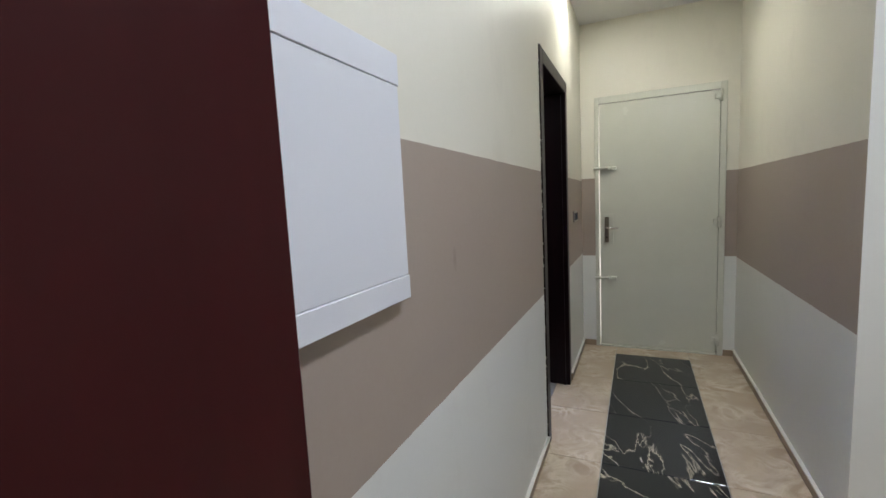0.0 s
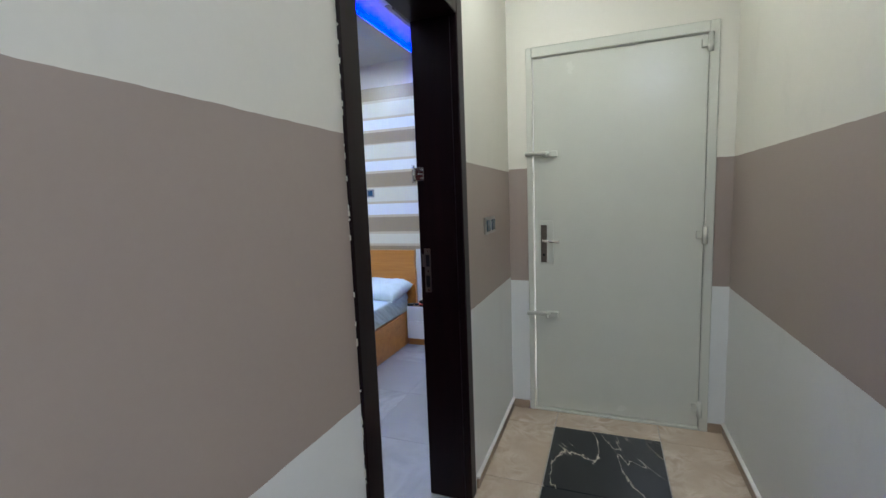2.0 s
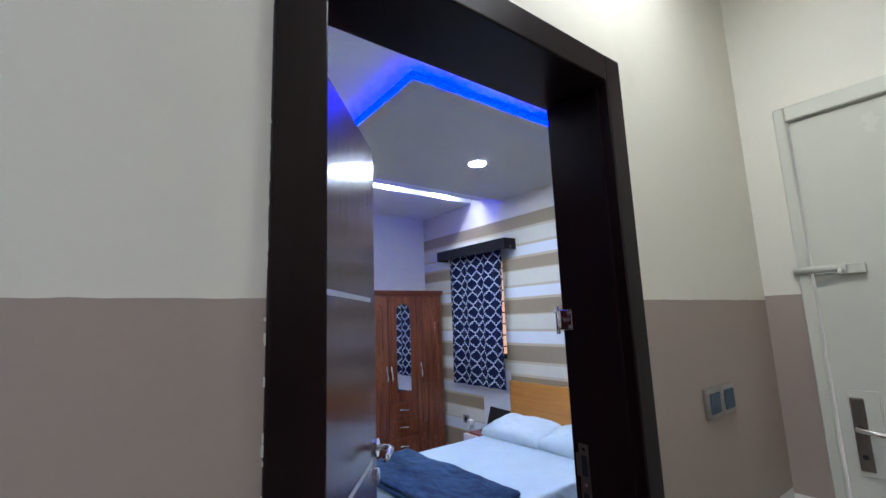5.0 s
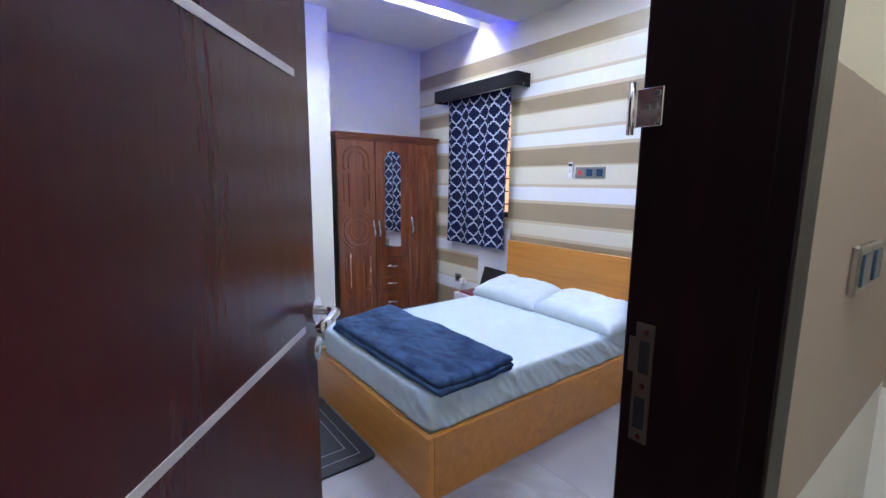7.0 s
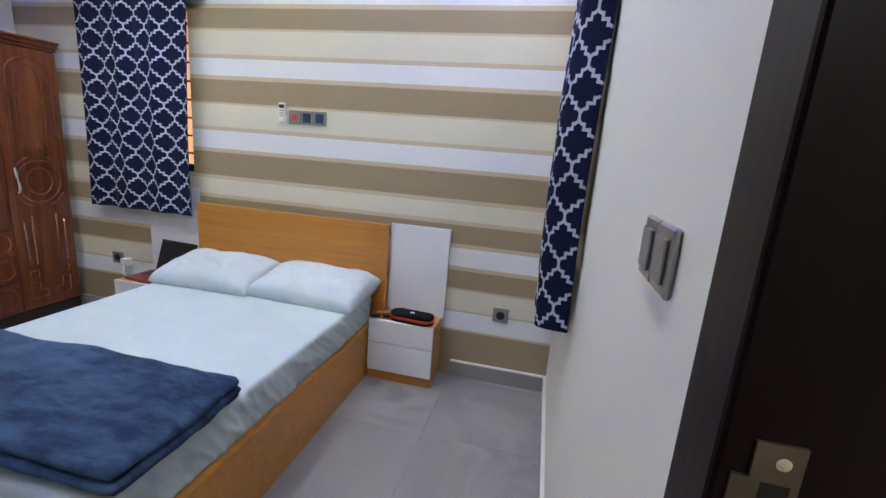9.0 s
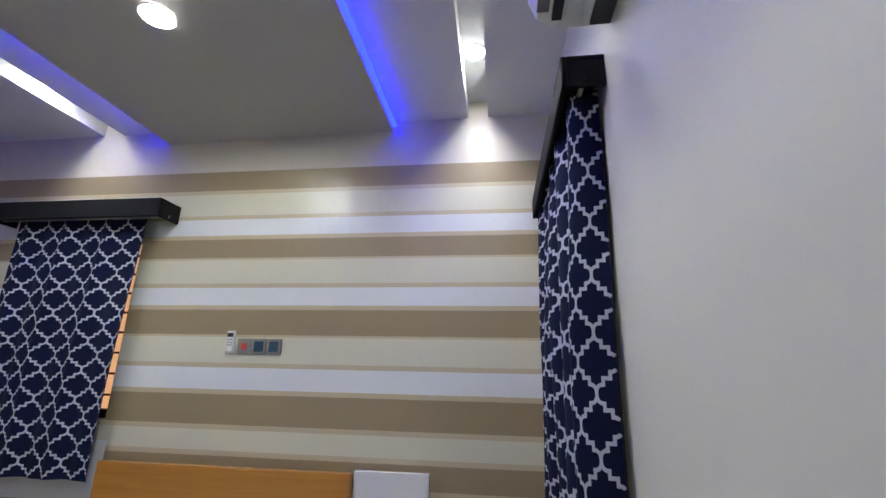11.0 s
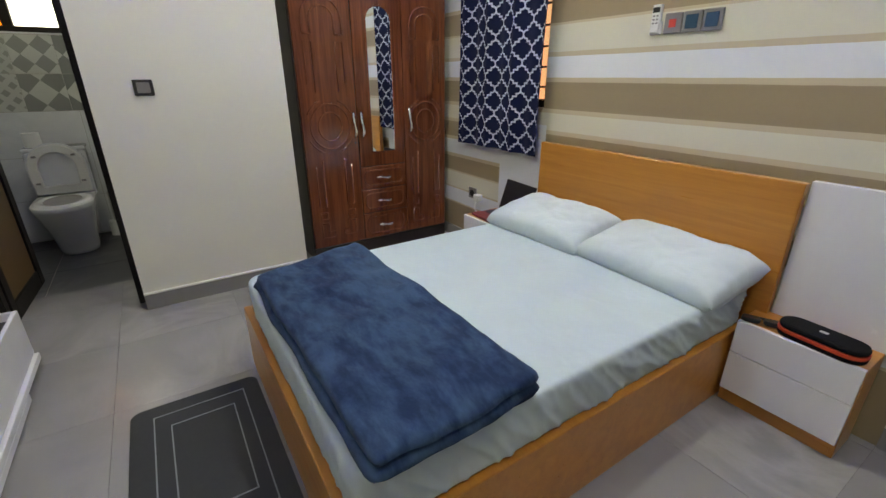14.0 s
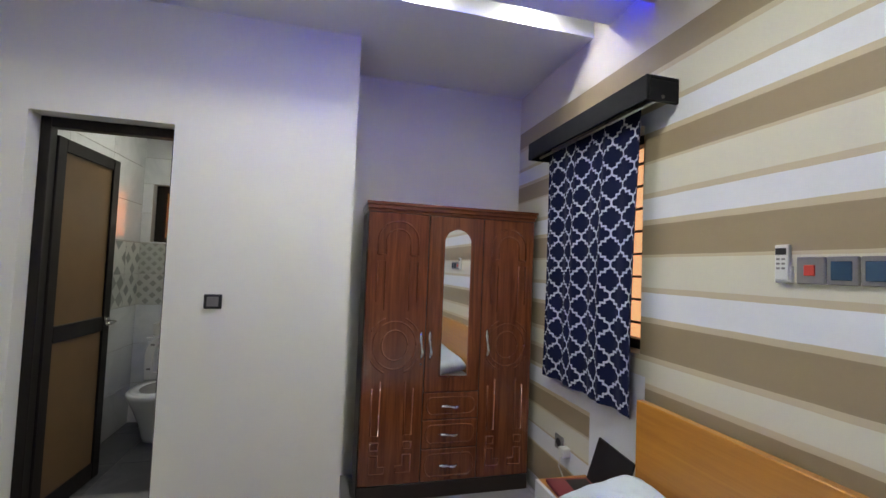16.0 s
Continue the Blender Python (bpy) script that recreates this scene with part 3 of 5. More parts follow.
downlight("ceiling_lamp", -2.02, 4.42, 2.597 + (-2.03 - PX0) * 0.014 - 0.001, 0.062, M["lamp_down"], "round white recessed ceiling lamp, switched on")
for i, (x0, x1) in enumerate(SLOTS):
    for y in (3.05, 3.68, 4.31, 4.94):
        downlight("slot_lamp", (x0 + x1) / 2, y, BTOP + 0.099, 0.052, M["lamp_slot"], "small white lamp glowing inside the ceiling slot", "slot lamps")
downlight("corridor_lamp", 0.0, 3.25, CTOP - 0.001, 0.08, M["lamp_corr"], "round white corridor ceiling lamp, switched on")
# unseen lamp added in place of cool daylight from the lobby side
downlight("lobby_fill_lamp", 0.85, 0.7, CTOP - 0.001, 0.10, M["lamp_lobby"], "added unseen lobby ceiling lamp in place of daylight from behind")
# fill lamp added out of view to brighten the bathroom
downlight("bath_fill_lamp", -4.5, 3.0, 2.449, 0.07, M["lamp_bath"], "added unseen fill lamp on the bathroom ceiling")

# ---- skirtings ----


def skirting(name, runs, h, material, label=""):
    """Skirting along walls: runs of (x0, y0, x1, y1) boxes."""
    b = bmesh.new()
    for x0, y0, x1, y1 in runs:
        box(b, x0, y0, 0.0, x1, y1, h, 0.002, 1)
    return structure(name, b, material, label, "skirting")


skirting("baseboard_corridor", [(CL, -0.3, CL + 0.012, DY0 - 0.08), (CL, DY1 + 0.095, CL + 0.012, CEND), (CR - 0.012, RY, CR, CEND),
                                (CL + 0.012, CEND - 0.012, MD0 - 0.002, CEND), (MD1 + 0.002, CEND - 0.012, CR - 0.012, CEND)], 0.050, M["brown_base"], label="brown tile skirting of the corridor")
skirting("baseboard_bedroom", [(-1.0, BN - 0.012, BE, BN), (NOOK_W, BN - 0.012, -3.0, BN), (BE - 0.012, DY1 + 0.10, BE, BN - 0.012), (BW, BY1 + 0.0, BW + 0.012, NOOK_S), (BW - 0.16, NOOK_S, BW + 0.012, NOOK_S + 0.012)],
         0.09, M["grey_base"], label="grey tile skirting of the bedroom")
b = bmesh.new()
for x0, y0, x1, y1 in ((CL, -0.3, CL + 0.016, DY0 - 0.08), (CL, DY1 + 0.095, CL + 0.016, CEND), (CR - 0.016, RY, CR, CEND)):
    box(b, x0, y0, 0.050, x1, y1, 0.058)
for x0, y0, x1, y1 in ((-1.0, BN - 0.016, BE, BN), (BW, BY1, BW + 0.016, NOOK_S), (BE - 0.016, DY1 + 0.10, BE, BN)):
    box(b, x0, y0, 0.09, x1, y1, 0.099)
structure("trim_skirting", b, M["white_wall"], "thin white plaster line on top of the skirtings", "trim")

# ---- bedroom door and frame ----
door_frame = tagged(thing("door_frame", (0, 0, 0), "espresso brown wooden door frame between corridor and bedroom", "door frame"), kind="structure")
FX0, FX1 = BE - 0.012, CL + 0.008
b = boxed(FX0, DY0 - 0.078, 0, FX1, DY0, OTOP + 0.02, 0.004)
part("jamb", b, M["espresso"], door_frame)
part("jamb", boxed(FX0, DY1, 0, FX1, DY1 + 0.068, OTOP + 0.02, 0.004), M["espresso"], door_frame)
part("head", boxed(FX0, DY0, DTOP, FX1, DY1, OTOP + 0.019, 0.004), M["espresso"], door_frame)
part("stop", boxed(FX0 + 0.05, DY0, 0, FX0 + 0.062, DY0 + 0.012, DTOP), M["espresso"], door_frame)
part("stop", boxed(FX1 - 0.045, DY1 - 0.008, 0, FX1 - 0.03, DY1, DTOP - 0.01), M["espresso"], door_frame)
rough = bmesh.new()      # plaster chipped along the frame
rnd = random.Random(5)
for k in range(50):
    z = rnd.uniform(0.1, 2.05)
    h = rnd.uniform(0.004, 0.014)
    w = rnd.uniform(0.0003, 0.0018)
    box(rough, CL - 0.002, DY0 - 0.079 - w, z, CL + rnd.uniform(0.0012, 0.004), DY0 - 0.076, z + h)
structure("trim_plaster_chips", rough, M["cream"], "chipped plaster edge along the door frame", "trim")
# strike plate and upper hinge plate on the lock-side jamb
strike = thing("strike_plate", (-0.423, DY1, 0.946), "worn metal strike plate on the door jamb", "strike plate")
ring_loft(b := bmesh.new(), [[(x, y, z) for x, z in ((-0.014, 0.0), (0.014, 0.0), (0.014, 0.19), (-0.014, 0.19), (-0.014, 0.165), (-0.024, 0.165), (-0.024, 0.11), (-0.014, 0.11))] for y in (0.0, -0.0025)])
part("plate", b, M["bronze"], strike)
part("latch_hole", boxed(-0.007, -0.003, 0.112, 0.009, 0.0, 0.163), M["black"], strike)
part("bolt_hole", boxed(-0.009, -0.003, 0.022, 0.008, 0.0, 0.073), M["black"], strike)
for z in (0.010, 0.092, 0.178):
    part("screw", disc(bmesh.new(), (0.002, -0.0025, z), (0, -1, 0), 0.0045, 0.0012, 12), M["chrome"], strike)
hp = thing("guard_plate", (-0.458, DY1, 1.424), "chrome door guard plate screwed to the jamb", "door guard")
part("plate", boxed(-0.008, -0.0035, 0.0, 0.034, 0.0, 0.054, 0.001, 1), M["chrome"], hp)
part("knuckle", tube(bmesh.new(), [(-0.0105, -0.006, -0.010), (-0.0105, -0.006, 0.064)], 0.0055, 12), M["chrome"], hp, smooth=True)
for x, z in ((0.026, 0.009), (0.026, 0.045), (0.012, 0.027), (0.023, 0.027)):
    part("screw", disc(bmesh.new(), (x, -0.0035, z), (0, -1, 0), 0.0042, 0.0015, 12), M["satin"], hp)


def lever(parent, x, y, z, side, reach, out=1.0, material="chrome"):
    """A lever handle on a round rose; y is the door's face, out its outward sign along y."""
    part("rose", disc(bmesh.new(), (x, y, z), (0, out, 0), 0.026, 0.009, 28), M[material], parent, "chrome rose", smooth=False)
    pts = [(x, y + out * 0.008, z), (x, y + out * 0.040, z), (x + side * 0.006, y + out * 0.050, z), (x + side * 0.02, y + out * 0.053, z), (x + side * reach, y + out * 0.053, z)]
    return part("handle", tube(bmesh.new(), pts, 0.0095, 12), M[material], parent, "chrome lever handle", smooth=True)


# leaf: local x runs from the hinge to the free edge, its visible face looks along +y
LEAF = 0.675
door_1 = tagged(thing("door_1", (-0.452, 2.528, 0.008), "dark red-brown wooden door with pale diagonal strips, standing open", "door", turn=180 - 40.6), kind="structure")
part("panel", boxed(0, 0.0, 0, LEAF, 0.04, 2.035, 0.003, 1), M["door_wood"], door_1)


def strip_line(p, q, w, y, parent, name="groove"):
    p, q = Vector((p[0], 0, p[1])), Vector((q[0], 0, q[1]))
    d = (q - p).normalized() * w / 2
    nrm = Vector((-d.z, 0, d.x))
    b = bmesh.new()
    a = [p - nrm, p + nrm, q + nrm, q - nrm]
    ring_loft(b, [[(v.x, y, v.z) for v in a], [(v.x, y - 0.0015, v.z) for v in a]])
    return part(name, b, M["groove"], parent, "pale inlaid strip")


door_face = -0.0005
strip_line((0.105, 1.527), (0.605, 1.523), 0.013, door_face, door_1)
strip_line((0.095, 1.036), (0.610, 1.050), 0.013, door_face, door_1)
lever(door_1, LEAF - 0.018, 0.0, 1.076, -1, 0.11, -1.0)
part("keyhole_rose", disc(bmesh.new(), (LEAF - 0.018, 0, 0.994), (0, -1, 0), 0.024, 0.009, 28), M["chrome"], door_1, "chrome keyhole rose")
part("cylinder", disc(bmesh.new(), (LEAF - 0.018, -0.009, 0.994), (0, -1, 0), 0.009, 0.003, 16), M["satin"], door_1)
for z in (0.25, 1.05, 1.8):
    part("hinge", tube(bmesh.new(), [(-0.006, 0.044, z - 0.045), (-0.006, 0.044, z + 0.045)], 0.006, 10), M["satin"], door_1, smooth=True)

# the open entrance door beside the camera's start
door_2 = tagged(thing("door_2", (-0.245, -0.36, 0.008), "glossy dark red-brown wooden door, standing open", "door", turn=80.5), kind="structure")
part("panel", boxed(0, 0.0, 0, 0.835, 0.04, 2.03, 0.003, 1), M["lobby_door"], door_2)
lever(door_2, 0.785, 0.0, 1.02, -1, 0.11, -1.0)
door_2_frame = tagged(thing("door_frame", (0, 0, 0), "espresso brown wooden frame of the lobby doorway", "door frame"), kind="structure")
part("jamb", boxed(-0.262, -0.52, 0, -0.20, -0.365, 2.10, 0.003, 1), M["espresso"], door_2_frame)
part("jamb", boxed(0.62, -0.52, 0, 0.68, -0.365, 2.10, 0.003, 1), M["espresso"], door_2_frame)
part("head", boxed(-0.20, -0.52, 2.055, 0.62, -0.366, 2.10, 0.003, 1), M["espresso"], door_2_frame)

# ---- metal door at the corridor's end ----
door_3 = tagged(thing("door_3", (0, CEND, 0), "grey-green enamelled steel security door with two bolts, closed", "door"), kind="structure")
frame_3 = part("frame", boxed(MD0, -0.014, 0, MD0 + 0.034, 0.06, MDT, 0.004, 1), M["steel_paint"], door_3)
part("frame", boxed(MD1 - 0.044, -0.014, 0, MD1, 0.06, MDT, 0.004, 1), M["steel_paint"], door_3)
part("frame", boxed(MD0 + 0.034, -0.0135, MDT - 0.055, MD1 - 0.044, 0.06, MDT, 0.004, 1), M["steel_paint"], door_3)
part("threshold", boxed(MD0 + 0.034, -0.01, 0, MD1 - 0.044, 0.06, 0.014, 0.003, 1), M["steel_paint"], door_3)
leaf_3 = part("leaf", boxed(MD0 + 0.0385, 0.006, 0.018, MD1 - 0.0450, 0.045, MDT - 0.059, 0.003, 1), M["steel_paint"], door_3)
for z, n in ((1.583, "bolt"), (0.625, "bolt")):
    part(n, tube(bmesh.new(), [(MD0 - 0.008, -0.022, z), (MD0 + 0.10, -0.022, z), (MD0 + 0.13, -0.022, z - 0.003)], 0.012, 14), M["steel_paint"], door_3, "enamelled sliding bolt", smooth=True)
    part("bolt_bracket", boxed(MD0 + 0.10, -0.016, z - 0.022, MD0 + 0.175, 0.008, z + 0.012, 0.003, 1), M["steel_paint"], door_3)
    part("bolt_knob", tube(bmesh.new(), [(MD0 + 0.115, -0.022, z), (MD0 + 0.115, -0.045, z - 0.02)], 0.006, 10), M["steel_paint"], door_3, smooth=True)
part("lock_backing", boxed(-0.080, -0.002, 0.925, -0.004, 0.007, 1.188, 0.001, 1), M["steel_paint"], door_3)
part("lock_plate", boxed(-0.076, -0.010, 0.94, -0.040, -0.002, 1.165, 0.004, 2), M["bronze"], door_3, "worn bronze lock plate")
part("handle", tube(bmesh.new(), [(-0.058, -0.010, 1.073), (-0.058, -0.045, 1.073), (-0.050, -0.052, 1.073), (0.036, -0.052, 1.066)], 0.0085, 12), M["chrome"], door_3, "chrome lever handle", smooth=True)
part("keyhole", disc(bmesh.new(), (-0.058, -0.010, 0.985), (0, -1, 0), 0.008, 0.003, 14), M["black"], door_3)
for z in (2.077, 1.10, 0.13):
    h = part("hinge", tube(bmesh.new(), [(MD1 - 0.042, -0.020, z - 0.045), (MD1 - 0.042, -0.020, z + 0.045)], 0.013, 14), M["steel_paint"], door_3, smooth=True)
    part("hinge_wing", boxed(MD1 - 0.08, -0.015, z - 0.02, MD1 - 0.012, 0.006, z + 0.02, 0.002, 1), M["steel_paint"], door_3)
# added plane, its glow leaks through the gaps beside the leaf
structure("backdrop_door", boxed(-0.2, CEND + 0.40, -0.2, 1.0, CEND + 0.41, 2.5), M["outdoor_door"], "glowing backdrop in place of daylight outside the metal door", "backdrop")

# ---- corridor wall fittings ----
panelbox = thing("meter_box", (CL, 0.622, 1.185), "white painted metal electrical cabinet on the taupe band", "electrical cabinet")
part("body", boxed(0, -0.12, 0, 0.026, 0.300, 0.48, 0.004, 2), M["white_metal"], panelbox)
part("cover", boxed(0.026, -0.117, 0.050, 0.029, 0.297, 0.418, 0.001, 1), M["white_metal"], panelbox)
part("lower_trim", boxed(0.026, -0.12, 0.001, 0.0305, 0.300, 0.0485, 0.0015, 1), M["white_metal"], panelbox)
part("upper_trim", boxed(0.026, -0.12, 0.4195, 0.0305, 0.300, 0.479, 0.0015, 1), M["white_metal"], panelbox)


def rockers(name, at, turn, n, label, mats, w=0.075, h=0.078, depth=0.011, plate="grey_plastic"):
    """A row of switch modules; local x along the wall, +y out of the wall."""
    t = thing(name, at, label, "switch", turn=turn)
    for i in range(n):
        x = (i - (n - 1) / 2) * (w + 0.004)
        part("plate", boxed(x - w / 2, 0.0, -h / 2, x + w / 2, depth, h / 2, 0.003, 1), M[plate], t)
        r = 0.2 if mats[i] == "red_switch" else 0.33
        part("rocker", boxed(x - w * r, depth, -h * r, x + w * r, depth + 0.004, h * r, 0.0015, 1), M[mats[i]], t)
    return t


rockers("light_switch", (CL, 3.703, 1.203), -90, 2, "double chrome light switch with dark blue rockers", ["blue_switch", "blue_switch"], 0.092, 0.084, 0.012, "satin")
rockers("light_switch", (BE, 3.515, 1.200), 90, 2, "double chrome light switch beside the bedroom door", ["grey_plastic", "grey_plastic"], 0.060, 0.074, 0.009, "satin")
rockers("light_switch", (BW, 3.434, 1.165), -90, 1, "single dark grey light switch by the bathroom door", ["grey_plastic"], 0.084, 0.074, 0.010, "black")
rockers("wall_switch", (-1.949, BN, 1.418), 180, 3, "row of three grey switches, one red and two blue", ["blue_switch", "blue_switch", "red_switch"], 0.076, 0.078, 0.012)
rem = thing("remote_control", (-2.104, BN, 1.44), "white air conditioner remote in its wall holder", "remote control")
part("holder", boxed(-0.026, -0.014, -0.06, 0.026, 0.0, -0.01, 0.003, 1), M["white_plastic"], rem)
part("body", boxed(-0.020, -0.022, -0.052, 0.020, -0.004, 0.055, 0.004, 2), M["white_plastic"], rem)
part("screen", boxed(-0.016, -0.0235, 0.024, 0.016, -0.022, 0.044), M["black"], rem)
for r in range(3):
    for c in range(2):
        part("button", boxed(-0.013 + c * 0.016, -0.0236, 0.008 - r * 0.014, -0.003 + c * 0.016, -0.022, 0.014 - r * 0.014), M["grey_plastic"], rem)


def socket(x, z, label):
    t = thing("wall_socket", (x, BN, z), label, "wall socket")
    part("plate", boxed(-0.044, -0.011, -0.040, 0.044, 0.0, 0.040, 0.003, 1), M["grey_plastic"], t)
    part("well", disc(bmesh.new(), (0, -0.011, 0), (0, -1, 0), 0.024, 0.0016, 24), M["black"], t)
    return t


socket(-0.736, 0.418, "grey metal wall socket on the striped wall")
socket(-3.385, 0.408, "dark wall socket near the bedside with a plug beside it")
plug = thing("charger_plug", (-3.29, BN, 0.392), "white charger plug on the striped wall", "plug")
part("body", boxed(-0.03, -0.05, -0.025, 0.02, 0.0, 0.025, 0.006, 2), M["white_plastic"], plug)
part("cable", tube(bmesh.new(), [(-0.005, -0.045, -0.02), (0.0, -0.06, -0.07), (0.05, -0.06, -0.11), (0.12, -0.07, -0.10)], 0.003, 8), M["white_plastic"], plug, smooth=True)

# ---- air conditioner ----
ac = thing("air_conditioner", (BE, 0, 0), "white split air conditioner with a dark underside high on the wall", "air conditioner")
prof = [(0.0, 2.19), (-0.07, 2.185), (-0.14, 2.19), (-0.185, 2.215), (-0.205, 2.27), (-0.21, 2.36), (-0.205, 2.44), (-0.18, 2.465), (0.0, 2.465)]
b = ring_loft(bmesh.new(), [[(x, y, z) for x, z in prof] for y in (3.345, 3.36, 4.155, 4.17)])
part("body", b, M["white_plastic"], ac)
part("back_strip", boxed(-0.055, 3.36, 2.178, -0.004, 4.16, 2.191, 0.002, 1), M["black"], ac, "dark back plate")
part("outlet", boxed(-0.152, 3.40, 2.183, -0.128, 4.14, 2.196), M["black"], ac, "dark air outlet")
part("louvre", boxed(-0.122, 3.40, 2.176, -0.082, 4.13, 2.184, 0.003, 1), M["white_plastic"], ac)
part("flap", boxed(-0.190, 3.40, 2.200, -0.158, 4.13, 2.205, 0.002, 1), M["grey_plastic"], ac)

# ---- windows, pelmets and curtains ----


def window(name, label, horizontal, a0, a1, z0, z1, wall, out):
    """A framed window with security bars; along x (horizontal) or along y."""
    t = tagged(thing(name, (0, 0, 0), label, "window"), kind="structure")

    def bar(n, a, b_, c, d, depth0, depth1, mat, lab=""):
        if horizontal:
            q = boxed(a, wall + out * depth0, c, b_, wall + out * depth1, d)
        else:
            q = boxed(wall + out * depth0, a, c, wall + out * depth1, b_, d)
        return part(n, q, M[mat], t, lab)

    f = 0.045
    bar("frame", a0, a0 + f, z0, z1, 0.09, 0.14, "win_frame")
    bar("frame", a1 - f, a1, z0, z1, 0.09, 0.14, "win_frame")
    bar("frame", a0 + f, a1 - f, z0, z0 + f, 0.09, 0.14, "win_frame")
    bar("frame", a0 + f, a1 - f, z1 - f, z1, 0.09, 0.14, "win_frame")
    m = (a0 + a1) / 2
    bar("mullion", m - 0.02, m + 0.02, z0 + f, z1 - f, 0.10, 0.13, "win_frame")
    p = bar("pane", a0 + f, m - 0.02, z0 + f, z1 - f, 0.113, 0.117, "clear_glass")
    q = bar("pane", m + 0.02, a1 - f, z0 + f, z1 - f, 0.113, 0.117, "clear_glass")
    p.visible_shadow = q.visible_shadow = False
    k = int((z1 - z0) / 0.11)
    for i in range(1, k):
        z = z0 + (z1 - z0) * i / k
        bar("security_bar", a0, a1, z - 0.006, z + 0.006, 0.150, 0.162, "win_frame")
    return t


window("window_1", "dark framed window with security bars behind the curtain", True, NW0, NW1, NWB, NWT, BN, 1)
window("window_2", "dark framed window with security bars behind the long curtain", False, EW0, EW1, EWB, EWT, BE, 1)
# added planes whose orange glow replaces sunlight behind the two curtains
structure("backdrop_north", boxed(-4.6, BN + 0.75, 0.2, -1.8, BN + 0.76, 2.8), M["outdoor_warm"], "glowing orange backdrop in place of daylight outside the window", "backdrop")
structure("backdrop_east", boxed(BE + 0.9, 4.64, 0.2, BE + 0.91, 6.2, 2.8), M["outdoor_warm"], "glowing orange backdrop in place of daylight outside the window", "backdrop")


def pelmet(label, horizontal, a0, a1, z0, z1, wall, depth):
    t = thing("pelmet", (0, 0, 0), label, "pelmet")

    def board(n, a, b_, d0, d1, c, d):
        if horizontal:
            q = boxed(a, wall - d1, c, b_, wall - d0, d, 0.003, 1)
        else:
            q = boxed(wall - d1, a, c, wall - d0, b_, d, 0.003, 1)
        return part(n, q, M["pelmet"], t)

    board("front", a0, a1, depth - 0.016, depth, z0, z1)
    board("top", a0, a1, 0, depth - 0.016, z1 - 0.016, z1)
    board("end", a0, a0 + 0.016, 0, depth - 0.016, z0, z1 - 0.016)
    board("end", a1 - 0.016, a1, 0, depth - 0.016, z0, z1 - 0.016)
    rod = [(a0, wall - depth * 0.5, z0 + 0.02), (a1, wall - depth * 0.5, z0 + 0.02)]
    if not horizontal:
        rod = [(wall - depth * 0.5, a0, z0 + 0.02), (wall - depth * 0.5, a1, z0 + 0.02)]
    part("rod", tube(bmesh.new(), rod, 0.008, 10), M["satin"], t, smooth=True)
    return t


pelmet("black boxed wooden pelmet above the bed-side window", True, -3.60, -2.535, 2.085, 2.19, BN, 0.155)
pelmet("black boxed wooden pelmet over the long curtain", False, 4.25, 5.32, 2.067, 2.164, BE, 0.118)

# one quarter of a quatrefoil outline, from the side knot to the upper knot
LINE = 0.0047      # half the width of a printed line
LOBE = [(0.665 + 0.335 * max(math.cos(radians(a)), 0.0) ** 0.8, 0.295 * math.sin(radians(a)) ** 0.8) for a in range(0, 91, 10)]
QUARTER = LOBE + [(0.665, 0.50), (0.335, 0.50)] + [(1 - u, 1 - v) for u, v in reversed(LOBE)]


def curtain(label, width, height, fold, place, pw, ph, slant, cuts, facing=1, shift=0.0):
    """Cloth with a printed lattice. place(s, z, d): s along the rail, z up, d out of the wall."""
    t = thing("curtain", (0, 0, 0), label, "curtain")

    def cloth(u, z, lift=0.0):
        s, d = fold(u, z)
        p = Vector(place(s * width, z - slant * s, d))
        if not lift:
            return p
        s2, d2 = fold(u + 0.002, z)
        s3, d3 = fold(u, z + 0.002)
        a = Vector(place(s2 * width, z, d2)) - p
        c = Vector(place(s3 * width, z + 0.002, d3)) - p
        return p + a.cross(c).normalized() * lift * facing

    nu, nv = 150, 40
    part("cloth", sheet(bmesh.new(), nu, nv, lambda a, c: cloth(a, c * height)), M["navy"], t, smooth=True)
    b = bmesh.new()
    full = cuts
    cols, rows = int(full / pw) + 2, int(height / ph) + 2
    for i in range(-1, 2 * cols):
        for j in range(-1, 2 * rows):
            if (i + j) % 2:
                continue
            cx, cz = i * pw / 2 + shift, j * ph / 2
            for sx in (1, -1):
                line = [(cx + sx * u * pw / 2, cz + v * ph / 2) for u, v in QUARTER]
                prev = None
                for k, (x, z) in enumerate(line):
                    a, c = line[max(k - 1, 0)], line[min(k + 1, len(line) - 1)]
                    d1 = Vector((x - a[0], z - a[1])) if k else Vector((c[0] - x, c[1] - z))
                    d2 = Vector((c[0] - x, c[1] - z)) if k < len(line) - 1 else d1
                    d1, d2 = d1.normalized(), d2.normalized()
                    mid = (d1 + d2).normalized()
                    wide = LINE / max(mid.dot(d1), 0.5)
                    ox, oz = -mid.y * wide, mid.x * wide
                    ends = []
                    ok = True
                    for q in (1, -1):
                        uu, zz = (x + q * ox) / full, z + q * oz
                        if not (0.0 <= uu <= 1.0 and 0.0 <= zz <= height):
                            ok = False
                            break
                        ends.append((uu, zz))
                    if not ok:
                        prev = None
                        continue
                    cur = [b.verts.new(cloth(e[0], e[1], 0.0014)) for e in ends]
                    if prev:
                        b.faces.new((prev[0], prev[1], cur[1], cur[0]))
                    prev = cur
    part("printed_lattice", b, M["lattice"], t, "white quatrefoil lattice print", smooth=True)
    return t


